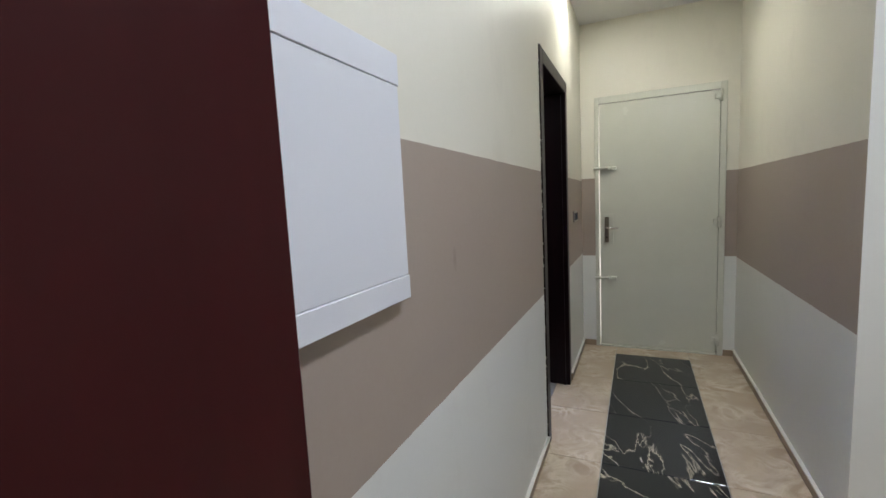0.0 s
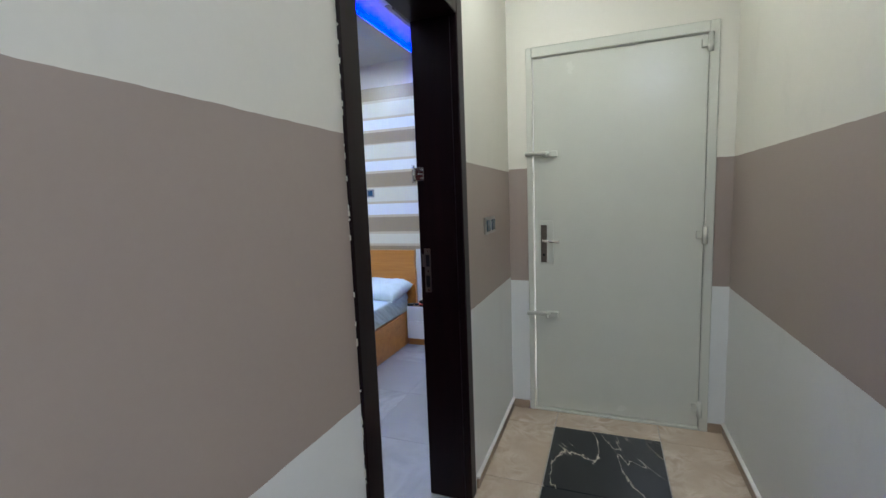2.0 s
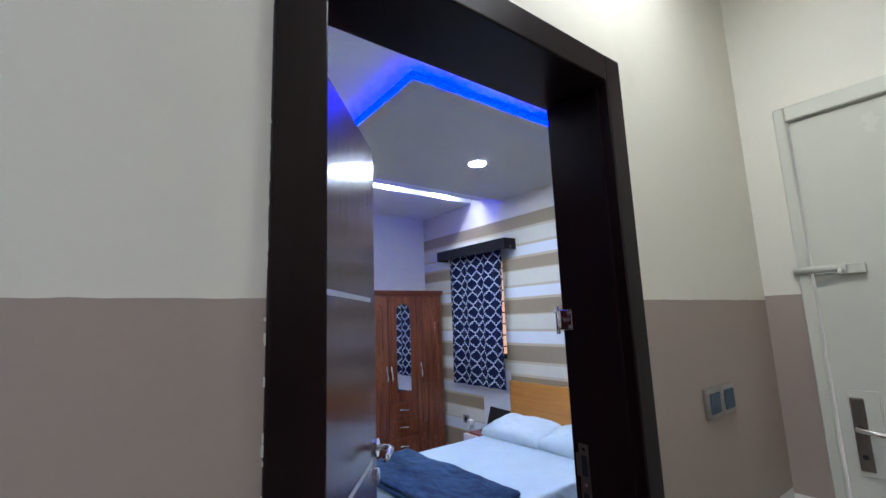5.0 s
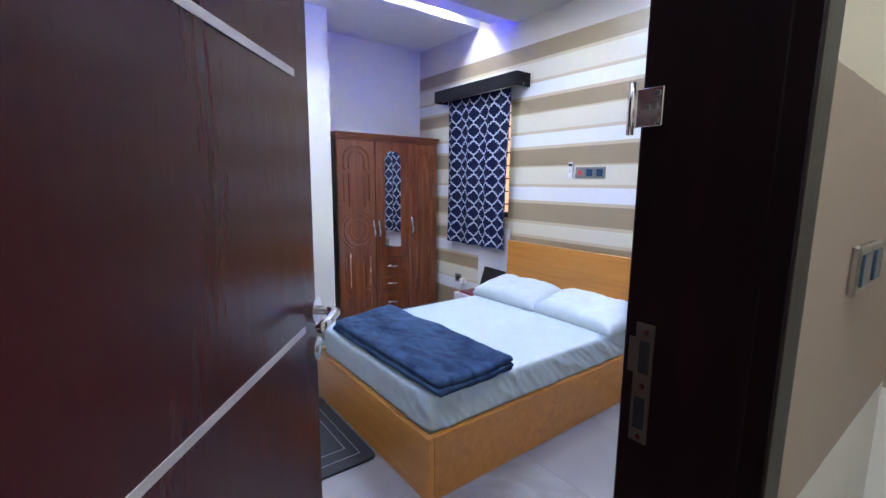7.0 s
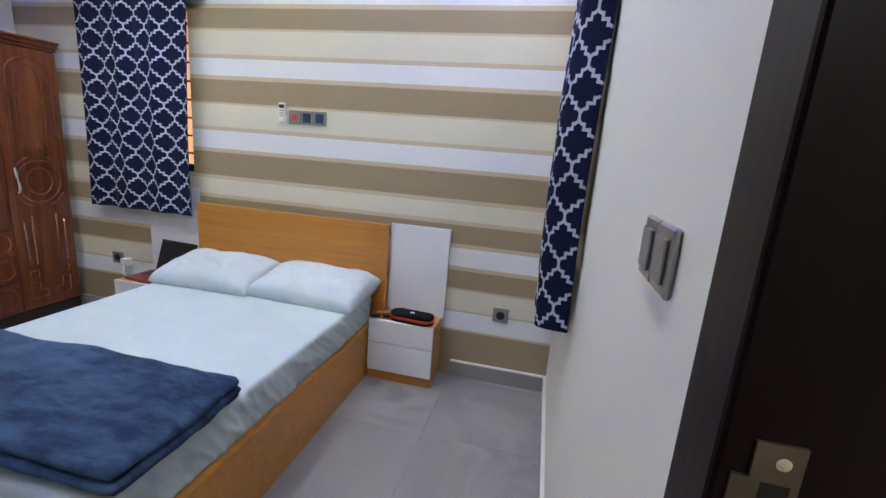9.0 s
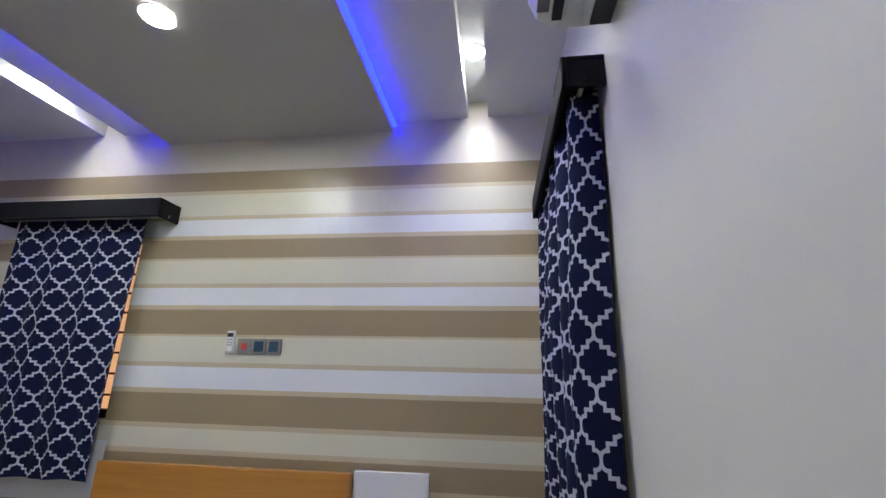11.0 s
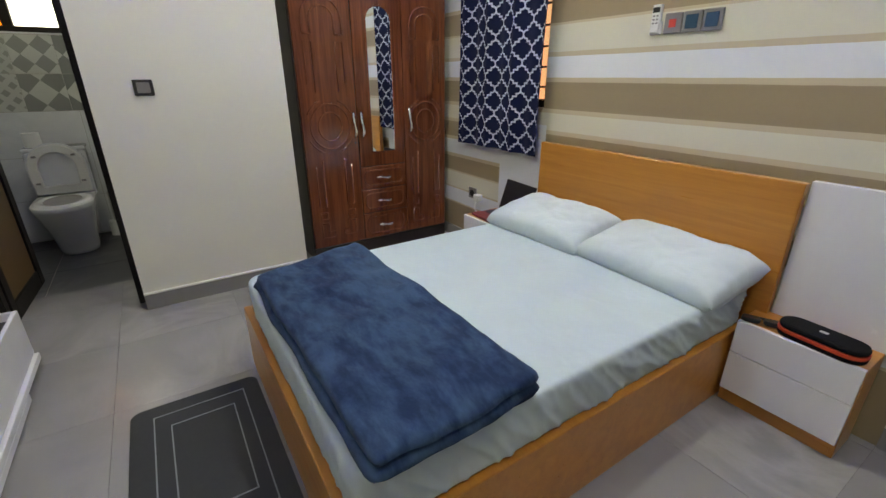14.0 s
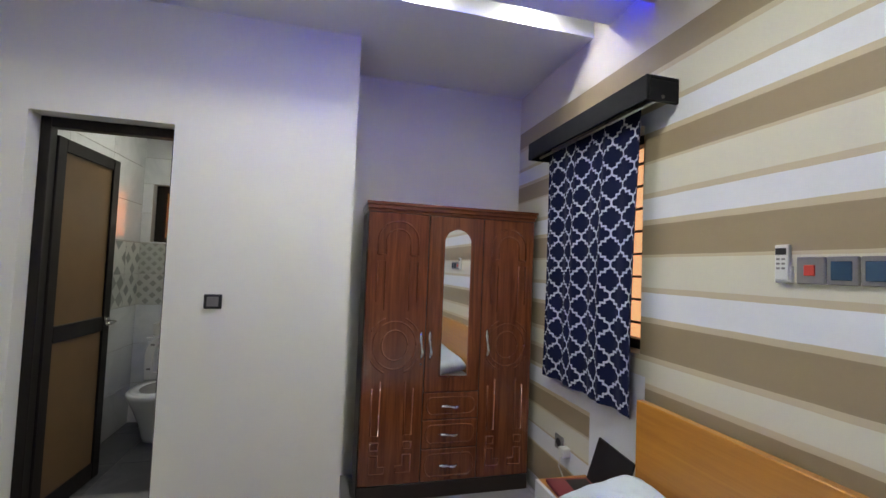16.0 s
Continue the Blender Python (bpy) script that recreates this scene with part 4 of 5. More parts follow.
def folds(count, depth, phase, grow=0.4, seed=1):
    def f(u, z):
        k = 1.0 - grow * min(max((z - 0.9) / 0.5, 0.0), 1.0)
        w = u * count * 2 * math.pi + phase + 0.5 * math.sin(z * 2.2 + seed)
        d = depth * (0.62 + k * 0.38 * math.sin(w) + 0.22 * math.sin(2.1 * w + 1.0 + z))
        s = u + 0.30 / (count * 2 * math.pi) * math.cos(w) + 0.010 * math.sin(z * 3 + 4 * u)
        return s, d
    return f


def side_folds(u, z):
    """The long curtain: its near edge turns back to the wall, the rest hangs in folds."""
    k = min(max((u - 0.146) / 0.854, 0.0), 1.0)
    turn = min(u / 0.146, 1.0)
    w = k * 4.0 * 2 * math.pi + 0.4 * math.sin(z * 2 + 1)
    s = 0.035 * turn * turn + k * 0.96 + 0.03 * math.sin(w) * min(1.0, k * 6)
    d = 0.006 + 0.102 * math.sin(turn * math.pi / 2) - 0.040 * (1 - math.cos(w)) * min(1.0, k * 8) + 0.006 * math.sin(z * 4 + 9 * k)
    return s, d * (1.0 - 0.22 * max(0.0, (z - 0.7) / 0.6))


# north curtain, then the long one on the side wall
curtain("navy curtain with a white quatrefoil lattice, drawn over the window", 0.800, 1.34, folds(3.1, 0.034, 0.6),
        lambda s, z, d: (-3.485 + s, BN - 0.045 - d, 0.775 + z), 0.156, 0.146, 0.0, 1.0)
curtain("long navy curtain with a white quatrefoil lattice on the side wall", 0.93, 1.32, side_folds,
        lambda s, z, d: (BE - 0.008 - d, 4.315 + s, 0.775 + z), 0.120, 0.143, 0.0, 1.26, -1, 0.060)

# ---- wardrobe ----
ward = thing("wardrobe", (-3.69, 4.212, 0), "glossy walnut wardrobe with three doors, drawers and a mirror", "wardrobe")
WW, WD, WH = 1.083, 0.375, 1.768
D1, D2, DB, DT = 0.376, 0.730, 0.095, 1.706     # door joints, lower and upper edge
part("carcass", boxed(-WD, 0, 0.02, -0.020, WW, WH - 0.06, 0.003, 1), M["ward_dark"], ward)
part("plinth", boxed(-WD, 0.004, 0, -0.004, WW - 0.004, DB - 0.003, 0.003, 1), M["ward_dark"], ward)
b = bmesh.new()
for i, (z0, z1, o) in enumerate(((WH - 0.062, WH - 0.042, 0.004), (WH - 0.042, WH - 0.018, 0.014), (WH - 0.018, WH, 0.022))):
    box(b, -WD, -o * 0.5, z0, o, WW + o * 0.5, z1, 0.005, 2)
part("crown", b, M["ward_crown"], ward, "stepped cornice")


def front(name, y0, y1, z0, z1):
    return part(name, boxed(-0.019, y0 + 0.002, z0 + 0.002, 0.0, y1 - 0.002, z1 - 0.002, 0.005, 2), M["ward_wood"], ward)


def bead(parent, pts, r=0.006):
    part("moulding", tube(bmesh.new(), [(0.0012, y, z) for y, z in pts], r, 8), M["ward_bead"], parent, smooth=True)


def arc(cy, cz, ry, rz, a0, a1, n=18):
    return [(cy + ry * math.cos(radians(a0 + (a1 - a0) * i / n)), cz + rz * math.sin(radians(a0 + (a1 - a0) * i / n))) for i in range(n + 1)]


def pull(parent, y, z, vertical=True, n=0.085):
    pts = []
    for i in range(11):
        a = i / 10
        out = 0.006 + 0.022 * math.sin(math.pi * a) + 0.004 * math.sin(3 * math.pi * a)
        k = (a - 0.5) * 2 * n
        pts.append((out, y + 0.006 * math.sin(2 * math.pi * a), z + k) if vertical else (out, y + k, z + 0.004 * math.sin(2 * math.pi * a)))
    part("handle", tube(bmesh.new(), pts, lambda s: 0.006 + 0.004 * abs(math.sin(2 * math.pi * s)), 8), M["chrome"], parent, "curved chrome handle", smooth=True)


def tall_door(y0, y1):
    d = front("door", y0, y1, DB, DT)
    cy, w = (y0 + y1) / 2, (y1 - y0) / 2
    r1, r2, zc = w * 0.66, w * 0.40, 0.912
    for r in (r1, r2):                       # arched head
        bead(d, [(cy - r, 1.452)] + arc(cy, 1.532, r, r, 180, 0) + [(cy + r, 1.452)], 0.006)
    for s in (-1, 1):
        bead(d, [(cy + s * r1, 1.452), (cy + s * r2, 1.452)], 0.006)
        bead(d, [(cy + s * r1, 1.17), (cy + s * r1, 1.412), (cy + s * r2, 1.412), (cy + s * r2, 1.12)], 0.0052)
        bead(d, [(cy + s * r2, 0.70), (cy + s * r2, 0.385), (cy + s * r1, 0.385), (cy + s * r1, 0.66)], 0.0052)
        bead(d, [(cy + s * r1, 0.345), (cy + s * r2, 0.345), (cy + s * r2, 0.30), (cy + s * r1, 0.30), (cy + s * r1, 0.345)], 0.0052)
        bead(d, [(cy + s * r1, 0.27), (cy + s * r1, 0.165), (cy + s * r2 * 0.45, 0.165), (cy + s * r2 * 0.45, 0.205), (cy + s * r2, 0.205), (cy + s * r2, 0.27), (cy + s * r1, 0.27)], 0.0052)
        for q in (1, -1):
            bead(d, arc(cy, zc, w * 0.86, w * 0.92, q * (90 - s * 22), q * (90 - s * 62), 10), 0.006)
    bead(d, arc(cy, zc, w * 0.70, w * 0.76, 0, 360, 36), 0.006)
    bead(d, arc(cy, zc, w * 0.42, w * 0.48, 0, 360, 30), 0.006)
    return d


left_door = tall_door(0.004, D1)
pull(left_door, D1 - 0.026, 0.915)
part("keyhole", disc(bmesh.new(), (0.0, D1 - 0.022, 0.798), (1, 0, 0), 0.006, 0.002, 12), M["black"], left_door)
right_door = tall_door(D2, WW - 0.004)
pull(right_door, D2 + 0.040, 0.925)
mid = part("door", boxed(-0.019, D1 + 0.002 - D2, 0.630, 0.0, -0.002, DT - 0.002, 0.005, 2), M["ward_wood"], ward, at=(0, D2, 0))
mid.rotation_euler[2] = radians(1.0)      # not quite shut
pull(mid, D1 + 0.026 - D2, 0.915)
my0, my1, mz0, mz1 = 0.470 - D2, 0.650 - D2, 0.725, 1.545
out = [(my0, mz0), (my1, mz0), (my1, mz1)] + arc((my0 + my1) / 2, mz1, (my1 - my0) / 2, 0.085, 0, 180, 14)[1:]
ring_loft(b := bmesh.new(), [[(0.0005, y, z) for y, z in out], [(0.0028, y, z) for y, z in out]])
part("mirror", b, M["mirror"], mid, "arched mirror pane")
bead(mid, out + out[:1], 0.006)
for z0, z1 in ((0.463, 0.628), (0.290, 0.463), (DB, 0.290)):
    d = front("drawer", D1, D2, z0, z1)
    c, half = (z0 + z1) / 2, (z1 - z0) / 2 - 0.032
    a, e = D1 + 0.062, D2 - 0.062
    bead(d, [(a, c - half)] + arc(e, c, 0.038, half, -90, 90, 10) + [(a, c + half)] + arc(a, c, 0.038, half, 90, 270, 10)[1:], 0.0045)
    pull(d, (a + e) / 2 - 0.008, c, False, 0.058)

# ---- bed ----
bed = thing("bed", (0, 0, 0), "orange oak bed frame with a tall plain headboard", "bed")
BX0, BX1, BY0_, BY1_ = -2.700, -1.452, 3.602, 5.265
part("footboard", boxed(BX0, BY0_, 0.0, BX1, BY0_ + 0.03, 0.295, 0.003, 1), M["oak"], bed)
part("side_rail", boxed(BX0, BY0_ + 0.03, 0.0, BX0 + 0.03, BY1_, 0.295, 0.003, 1), M["oak"], bed)
part("side_rail", boxed(BX1 - 0.03, BY0_ + 0.03, 0.0, BX1, BY1_, 0.295, 0.003, 1), M["oak"], bed)
part("slat_base", boxed(BX0 + 0.03, BY0_ + 0.03, 0.12, BX1 - 0.03, BY1_, 0.15), M["oak"], bed)
part("headboard", boxed(-2.66, BY1_, 0.0, -1.402, BY1_ + 0.035, 0.869, 0.003, 1), M["oak"], bed)


def hump(v, e):
    return math.copysign(abs(v) ** e, v)


def cushion(nx, ny, sx, sy, sz, ex, seed, wrinkle, corner=0.0):
    """A soft, closed pad centred on its base."""
    b = bmesh.new()
    top = []
    for side in (1, -1):
        g = []
        for i in range(nx + 1):
            row = []
            for j in range(ny + 1):
                u, v = 2 * i / nx - 1, 2 * j / ny - 1
                e = max(0.0, (1 - abs(u) ** ex) * (1 - abs(v) ** ex)) ** 0.40
                pull_in = 1 - corner * (1 - abs(u * v)) * (max(abs(u), abs(v)) ** 4) * 0.5
                x, y = u * sx / 2 * pull_in, v * sy / 2 * pull_in
                nz = noise.noise(Vector((x * 7, y * 7, seed))) + 0.5 * noise.noise(Vector((x * 19, y * 19, seed + 4)))
                z = sz * 0.30 + (sz * 0.70 * e if side > 0 else -sz * 0.30 * min(1.0, e * 2.2))
                if 0 < i < nx and 0 < j < ny:
                    z += wrinkle * nz * e * (1 if side > 0 else 0.3)
                row.append(b.verts.new((x, y, max(z, 0.0))))
            g.append(row)
        top.append(g)
        for i in range(nx):
            for j in range(ny):
                b.faces.new((g[i][j], g[i + 1][j], g[i + 1][j + 1], g[i][j + 1]))
    bmesh.ops.remove_doubles(b, verts=b.verts[:], dist=0.0004)
    return b


# mattress: a rounded slab whose sheet bunches up along the sides
mx0, mx1, my0_, my1_, mz0_, mz1_ = BX0 + 0.085, BX1 - 0.034, BY0_ + 0.036, BY1_ - 0.012, 0.152, 0.462


def mattress_mesh():
    b = bmesh.new()
    n = 260
    r = 0.05
    cx, cy = (mx0 + mx1) / 2, (my0_ + my1_) / 2
    hx, hy = (mx1 - mx0) / 2, (my1_ - my0_) / 2
    corners = ((1, 1, 0), (-1, 1, 90), (-1, -1, 180), (1, -1, 270))
    base = []
    for q, (sx, sy, a0) in enumerate(corners):
        for k in range(7):
            a = radians(a0 + 90 * k / 6)
            base.append((cx + sx * (hx - r) + r * math.cos(a), cy + sy * (hy - r) + r * math.sin(a), math.cos(a), math.sin(a)))
        nx_, ny_, _ = corners[(q + 1) % 4]
        p = base[-1]
        ex, ey = cx + nx_ * (hx - r) + r * math.cos(radians(a0 + 90)), cy + ny_ * (hy - r) + r * math.sin(radians(a0 + 90))
        for k in range(1, n):
            f = k / n
            base.append((p[0] + (ex - p[0]) * f, p[1] + (ey - p[1]) * f, p[2], p[3]))
    rings = []
    levels = [(mz0_, -0.01), (0.25, -0.008), (0.285, -0.004), (0.297, 0.002)] + [(0.304 + 0.010 * k, 0.012 + 0.0004 * k) for k in range(14)] + [(0.444, 0.017), (0.453, 0.015), (0.4595, 0.010), (mz1_, 0.001), (mz1_ + 0.0004, -0.022), (mz1_ + 0.0005, -0.042)]
    for z, off in levels:
        row, run = [], 0.0
        for i, (x, y, ax, ay) in enumerate(base):
            if i:
                run += math.hypot(x - base[i - 1][0], y - base[i - 1][1])
            lean = 1.3 + 0.8 * math.sin(run * 1.3)
            slide = run + (z - 0.3) * lean
            ridges = [max(0.0, 1 - 2.2 * abs(noise.noise(Vector((slide * f, z * g, q))))) ** 2 for f, g, q in ((6, 3, 0.5), (17, 5, 4.0), (38, 8, 8.0))]
            crease = 0.75 * ridges[0] + 0.65 * ridges[1] + 0.25 * ridges[2] - 0.5
            taut = 0.35 if ay < -0.7 and x < cx + hx - 0.22 else 1.0
            k = 0.0115 * taut * min(1.0, max(0.0, (0.458 - z) / 0.03)) * (1.0 if z > 0.30 else 0.1)
            o = off + k * crease
            row.append((x + ax * o, y + ay * o, z))
        rings.append(row)
    return ring_loft(b, rings)


mattress = thing("mattress", (0, 0, 0), "mattress in a pale mint wrinkled fitted sheet", "mattress")
part("core", boxed(mx0 + 0.03, my0_ + 0.03, mz0_ + 0.002, mx1 - 0.03, my1_ - 0.03, mz1_ - 0.03, 0.02, 2), M["white_wall"], mattress)
part("fitted_sheet", mattress_mesh(), M["sheet"], mattress, "pale mint fitted sheet", smooth=True)


def blanket_mesh(x0, x1, y0, y1, layers, layer):
    """A folded plush throw: stacked rounded layers with one soft fold edge."""
    b = bmesh.new()
    nx, ny = 64, 40
    q, (z0, th, inset, sh) = layer, layers[layer]
    for side in (1, -1):
        g = []
        for i in range(nx + 1):
            row = []
            for j in range(ny + 1):
                u, v = i / nx, j / ny
                du, dv = min(u, 1 - u) * (x1 - x0), min(v, 1 - v) * (y1 - y0)
                e = min(1.0, min(du, dv) / 0.026)
                ca, cb = max(0.0, 1 - du / 0.032), max(0.0, 1 - dv / 0.032)
                far = max(math.hypot(ca, cb), 1.0)
                cut = 0.032 * (1 - 1 / far)
                e = math.sqrt(max(0.0, 1 - (1 - e) ** 2))
                left = x0 - 0.15 * v + inset
                x = left + u * (x1 - 0.03 * v - inset - left) + 0.010 * noise.noise(Vector((v * 5, q * 3.0, 1.0)))
                y = y0 + inset * 0.6 + sh + v * (y1 - y0 - inset) + 0.012 * noise.noise(Vector((u * 5, q * 3.0, 5.0))) + 0.05 * (u - 0.5) * 0.3
                z = z0 + th / 2 + side * th / 2 * e
                z += 0.010 * noise.noise(Vector((x * 5, y * 5, 2.0))) * (0.4 + 0.3 * q) + 0.006 * noise.noise(Vector((x * 11 + y * 5, y * 9, 5.0))) + 0.003 * noise.noise(Vector((x * 20, y * 20, 7.0)))
                drop = max(0.0, (mx0 + 0.02) - x)
                z -= drop * 0.9
                x -= math.copysign(cut * ca, u - 0.5)
                y -= math.copysign(cut * cb, v - 0.5)
                row.append(b.verts.new((x, y, max(z, mz1_ - 0.012 - drop))))
            g.append(row)
        for i in range(nx):
            for j in range(ny):
                b.faces.new((g[i][j], g[i + 1][j], g[i + 1][j + 1], g[i][j + 1]))
    bmesh.ops.remove_doubles(b, verts=b.verts[:], dist=0.0003)
    return b


blanket = thing("blanket", (0, 0, 0), "navy blue plush blanket folded across the bed's foot", "blanket")
LAYERS = [(0.458, 0.022, 0.012, 0.004), (0.475, 0.027, 0.0, -0.004), (0.496, 0.032, 0.010, 0.004)]
for layer in range(3):
    part("fold", blanket_mesh(-2.480, -1.425, 3.632, 4.115, LAYERS, layer), M["blanket"], blanket, smooth=True)
PILLOWS = (((-2.345, 5.070, 0.476), 0.60, 3.0, 2, "plump white pillow leaning at the headboard"),
           ((-1.740, 5.085, 0.476), 0.62, 9.0, -3, "plump white pillow lying beside the other pillow"))
for at, wide, seed, turn, label in PILLOWS:
    pillow = built("pillow", cushion(56, 40, wide, 0.372, 0.124, 4.2, seed, 0.015, 0.03), M["pillowcase"], label, "pillow", at, True, "pillows on the bed", turn)
    pillow.rotation_euler[0] = radians(10)

# ---- bedside tables ----


def nightstand(x0, x1, y0, y1, h, label):
    t = thing("nightstand", (x0, y0, 0), label, "nightstand", "nightstands beside the bed")
    w, d = x1 - x0, y1 - y0
    part("side_panel", boxed(0, 0.018, 0, 0.016, d, h - 0.016, 0.001, 1), M["oak"], t)
    part("side_panel", boxed(w - 0.016, 0.018, 0, w, d, h - 0.016, 0.001, 1), M["oak"], t)
    part("back", boxed(0.016, d - 0.012, 0.01, w - 0.016, d, h - 0.016), M["oak"], t)
    part("top", boxed(0, 0.006, h - 0.016, w, d, h, 0.002, 1), M["oak"], t)
    part("plinth", boxed(0.016, 0.019, 0, w - 0.016, 0.034, 0.065), M["oak"], t)
    m = 0.062 + (h - 0.062) * 0.56
    part("drawer_front", boxed(0.002, 0, 0.062, w - 0.002, 0.018, m - 0.002, 0.002, 1), M["white_lam"], t, "white laminate drawer front")
    part("drawer_front", boxed(0.002, 0, m + 0.002, w - 0.002, 0.018, h + 0.002, 0.002, 1), M["white_lam"], t, "white laminate drawer front")
    return t


nightstand(-1.440, -1.066, 5.120, 5.298, 0.362, "small oak nightstand with two white drawer fronts")
nightstand(-3.06, -2.67, 5.02, 5.296, 0.378, "small oak nightstand half hidden behind the bed")
built("wall_panel", boxed(-1.398, 5.300, 0.358, -1.054, 5.328, 0.876, 0.002, 1), M["white_lam"], "white laminate panel fixed above the nightstand", "wall panel")

# long flat zip case with a red band
def pill(x0, x1, y0, y1, z0, z1, r, bev, seg=8):
    ring = []
    for sx, sy, a0 in ((1, 1, 0), (-1, 1, 90), (-1, -1, 180), (1, -1, 270)):
        cx, cy = (x1 - r if sx > 0 else x0 + r), (y1 - r if sy > 0 else y0 + r)
        ring += [(cx, cy, math.cos(radians(a0 + 90 * k / seg)), math.sin(radians(a0 + 90 * k / seg))) for k in range(seg + 1)]
    steps = [(z0, -bev), (z0 + bev * 0.3, -bev * 0.3), (z0 + bev, 0), (z1 - bev, 0), (z1 - bev * 0.3, -bev * 0.3), (z1, -bev)] if bev else [(z0, 0), (z1, 0)]
    return ring_loft(bmesh.new(), [[(cx + (r + o) * c, cy + (r + o) * s, z) for cx, cy, c, s in ring] for z, o in steps])


case = thing("zip_case", (-1.205, 5.175, 0.364), "long black zip case with a red band on the nightstand", "case", turn=-4)
part("lower_shell", pill(-0.125, 0.125, -0.052, 0.052, 0.0, 0.018, 0.05, 0.006), M["case_cloth"], case, smooth=False)
part("zip_band", pill(-0.127, 0.127, -0.054, 0.054, 0.018, 0.030, 0.052, 0), M["red_zip"], case, "red zip band")
part("upper_shell", pill(-0.125, 0.125, -0.052, 0.052, 0.030, 0.050, 0.05, 0.008), M["case_cloth"], case, smooth=False)
part("emblem", boxed(-0.012, -0.008, 0.050, 0.012, 0.008, 0.0506), M["white_plastic"], case, "small pale emblem")
glasses = thing("sunglasses", (-1.376, 5.160, 0.364), "folded dark glossy sunglasses on the nightstand", "sunglasses", turn=24)
for x in (-0.034, 0.034):
    part("lens", pill(x - 0.03, x + 0.03, -0.018, 0.018, 0.004, 0.022, 0.016, 0.004), M["black"], glasses)
part("bridge", tube(bmesh.new(), [(-0.012, 0, 0.016), (0, 0.004, 0.020), (0.012, 0, 0.016)], 0.004, 8), M["black"], glasses, smooth=True)
for s in (-1, 1):
    part("temple", tube(bmesh.new(), [(s * 0.06, 0.0, 0.014), (s * 0.055, 0.028, 0.012), (-s * 0.04, 0.036, 0.008)], 0.003, 8), M["black"], glasses, smooth=True)

laptop = thing("laptop", (-2.86, 5.15, 0.380), "open laptop with a black screen and maroon deck", "laptop", turn=-6)
part("deck", boxed(-0.15, -0.11, 0, 0.15, 0.10, 0.016, 0.003, 1), M["maroon"], laptop, "maroon deck")
part("keyboard", boxed(-0.13, -0.02, 0.016, 0.13, 0.085, 0.0175), M["black"], laptop)
b = boxed(-0.15, 0, 0, 0.15, 0.009, 0.205, 0.003, 1)
bmesh.ops.rotate(b, cent=(0, 0, 0), matrix=Matrix.Rotation(radians(-18), 3, "X"), verts=b.verts[:])
part("screen", b, M["black"], laptop, "black screen", at=(0, 0.095, 0.014))

# ---- rug ----
rug = thing("rug", (0, 0, 0), "charcoal rug with two pale grey border lines by the bed", "rug")
RX0, RX1, RUGY0, RUGY1 = -2.605, -1.86, 3.135, 3.588
part("mat", pill(RX0, RX1, RUGY0, RUGY1, 0.001, 0.012, 0.04, 0.003), M["rug"], rug)


def outline(x0, x1, y0, y1, z, w):
    b = bmesh.new()
    for q in ((x0, y0, x1, y0 + w), (x0, y1 - w, x1, y1), (x0, y0 + w, x0 + w, y1 - w), (x1 - w, y0 + w, x1, y1 - w)):
        box(b, q[0], q[1], z, q[2], q[3], z + 0.0018)
    return b


part("border_line", outline(RX0 + 0.070, RX1 - 0.070, RUGY0 + 0.074, RUGY1 - 0.060, 0.0118, 0.0045), M["rug_line"], rug, "pale grey woven line")
part("border_line", outline(RX0 + 0.145, RX1 - 0.145, RUGY0 + 0.128, RUGY1 - 0.106, 0.0118, 0.0045), M["rug_line"], rug, "pale grey woven line")

# ---- low white stand ----
stand = thing("tv_stand", (-3.19, 2.36, 0), "low white stand with a dark recessed top", "stand")
SW, SD, SH = 1.35, 0.435, 0.30
part("front", boxed(0, SD - 0.018, 0.085, SW, SD, SH, 0.004, 2), M["white_lam"], stand)
part("back", boxed(0, 0, 0.085, SW, 0.018, SH, 0.004, 2), M["white_lam"], stand)
part("side", boxed(0, 0.018, 0.085, 0.018, SD - 0.018, SH, 0.003, 1), M["white_lam"], stand)
part("side", boxed(SW - 0.018, 0.018, 0.085, SW, SD - 0.018, SH, 0.003, 1), M["white_lam"], stand)
part("top", boxed(0.018, 0.018, SH - 0.05, SW - 0.018, SD - 0.018, SH - 0.035), M["black"], stand, "dark recessed top")
part("rail", boxed(-0.004, SD - 0.012, 0.05, SW + 0.004, SD + 0.014, 0.082, 0.004, 2), M["white_lam"], stand, "white lower rail")
part("rail", boxed(0.27, SD - 0.01, 0.012, SW - 0.27, SD + 0.012, 0.046, 0.004, 2), M["white_lam"], stand, "white lower rail")
for x in (0.03, SW - 0.07):
    for y in (0.03, SD - 0.06):
        part("foot", boxed(x, y, 0, x + 0.04, y + 0.04, 0.086, 0.003, 1), M["white_lam"], stand)

# ---- bathroom door ----
bframe = tagged(thing("door_frame", (0, 0, 0), "dark brown aluminium frame of the bathroom doorway", "door frame"), kind="structure")
fx0, fx1 = BW - 0.155, BW - 0.095
part("jamb", boxed(fx0, BY0 + 0.0, 0, fx1, BY0 + 0.045, BYT, 0.003, 1), M["win_frame"], bframe)
part("jamb", boxed(fx0, BY1 - 0.035, 0, fx1, BY1, BYT, 0.003, 1), M["win_frame"], bframe)
part("head", boxed(fx0, BY0 + 0.045, BYT - 0.05, fx1, BY1 - 0.035, BYT, 0.003, 1), M["win_frame"], bframe)
door_4 = tagged(thing("door_4", (fx0 - 0.004, BY0 + 0.052, 0.01), "dark framed bathroom door with bronze frosted panels, ajar", "door", turn=180 - 3), kind="structure")
BLW, BLH = 0.60, 1.975
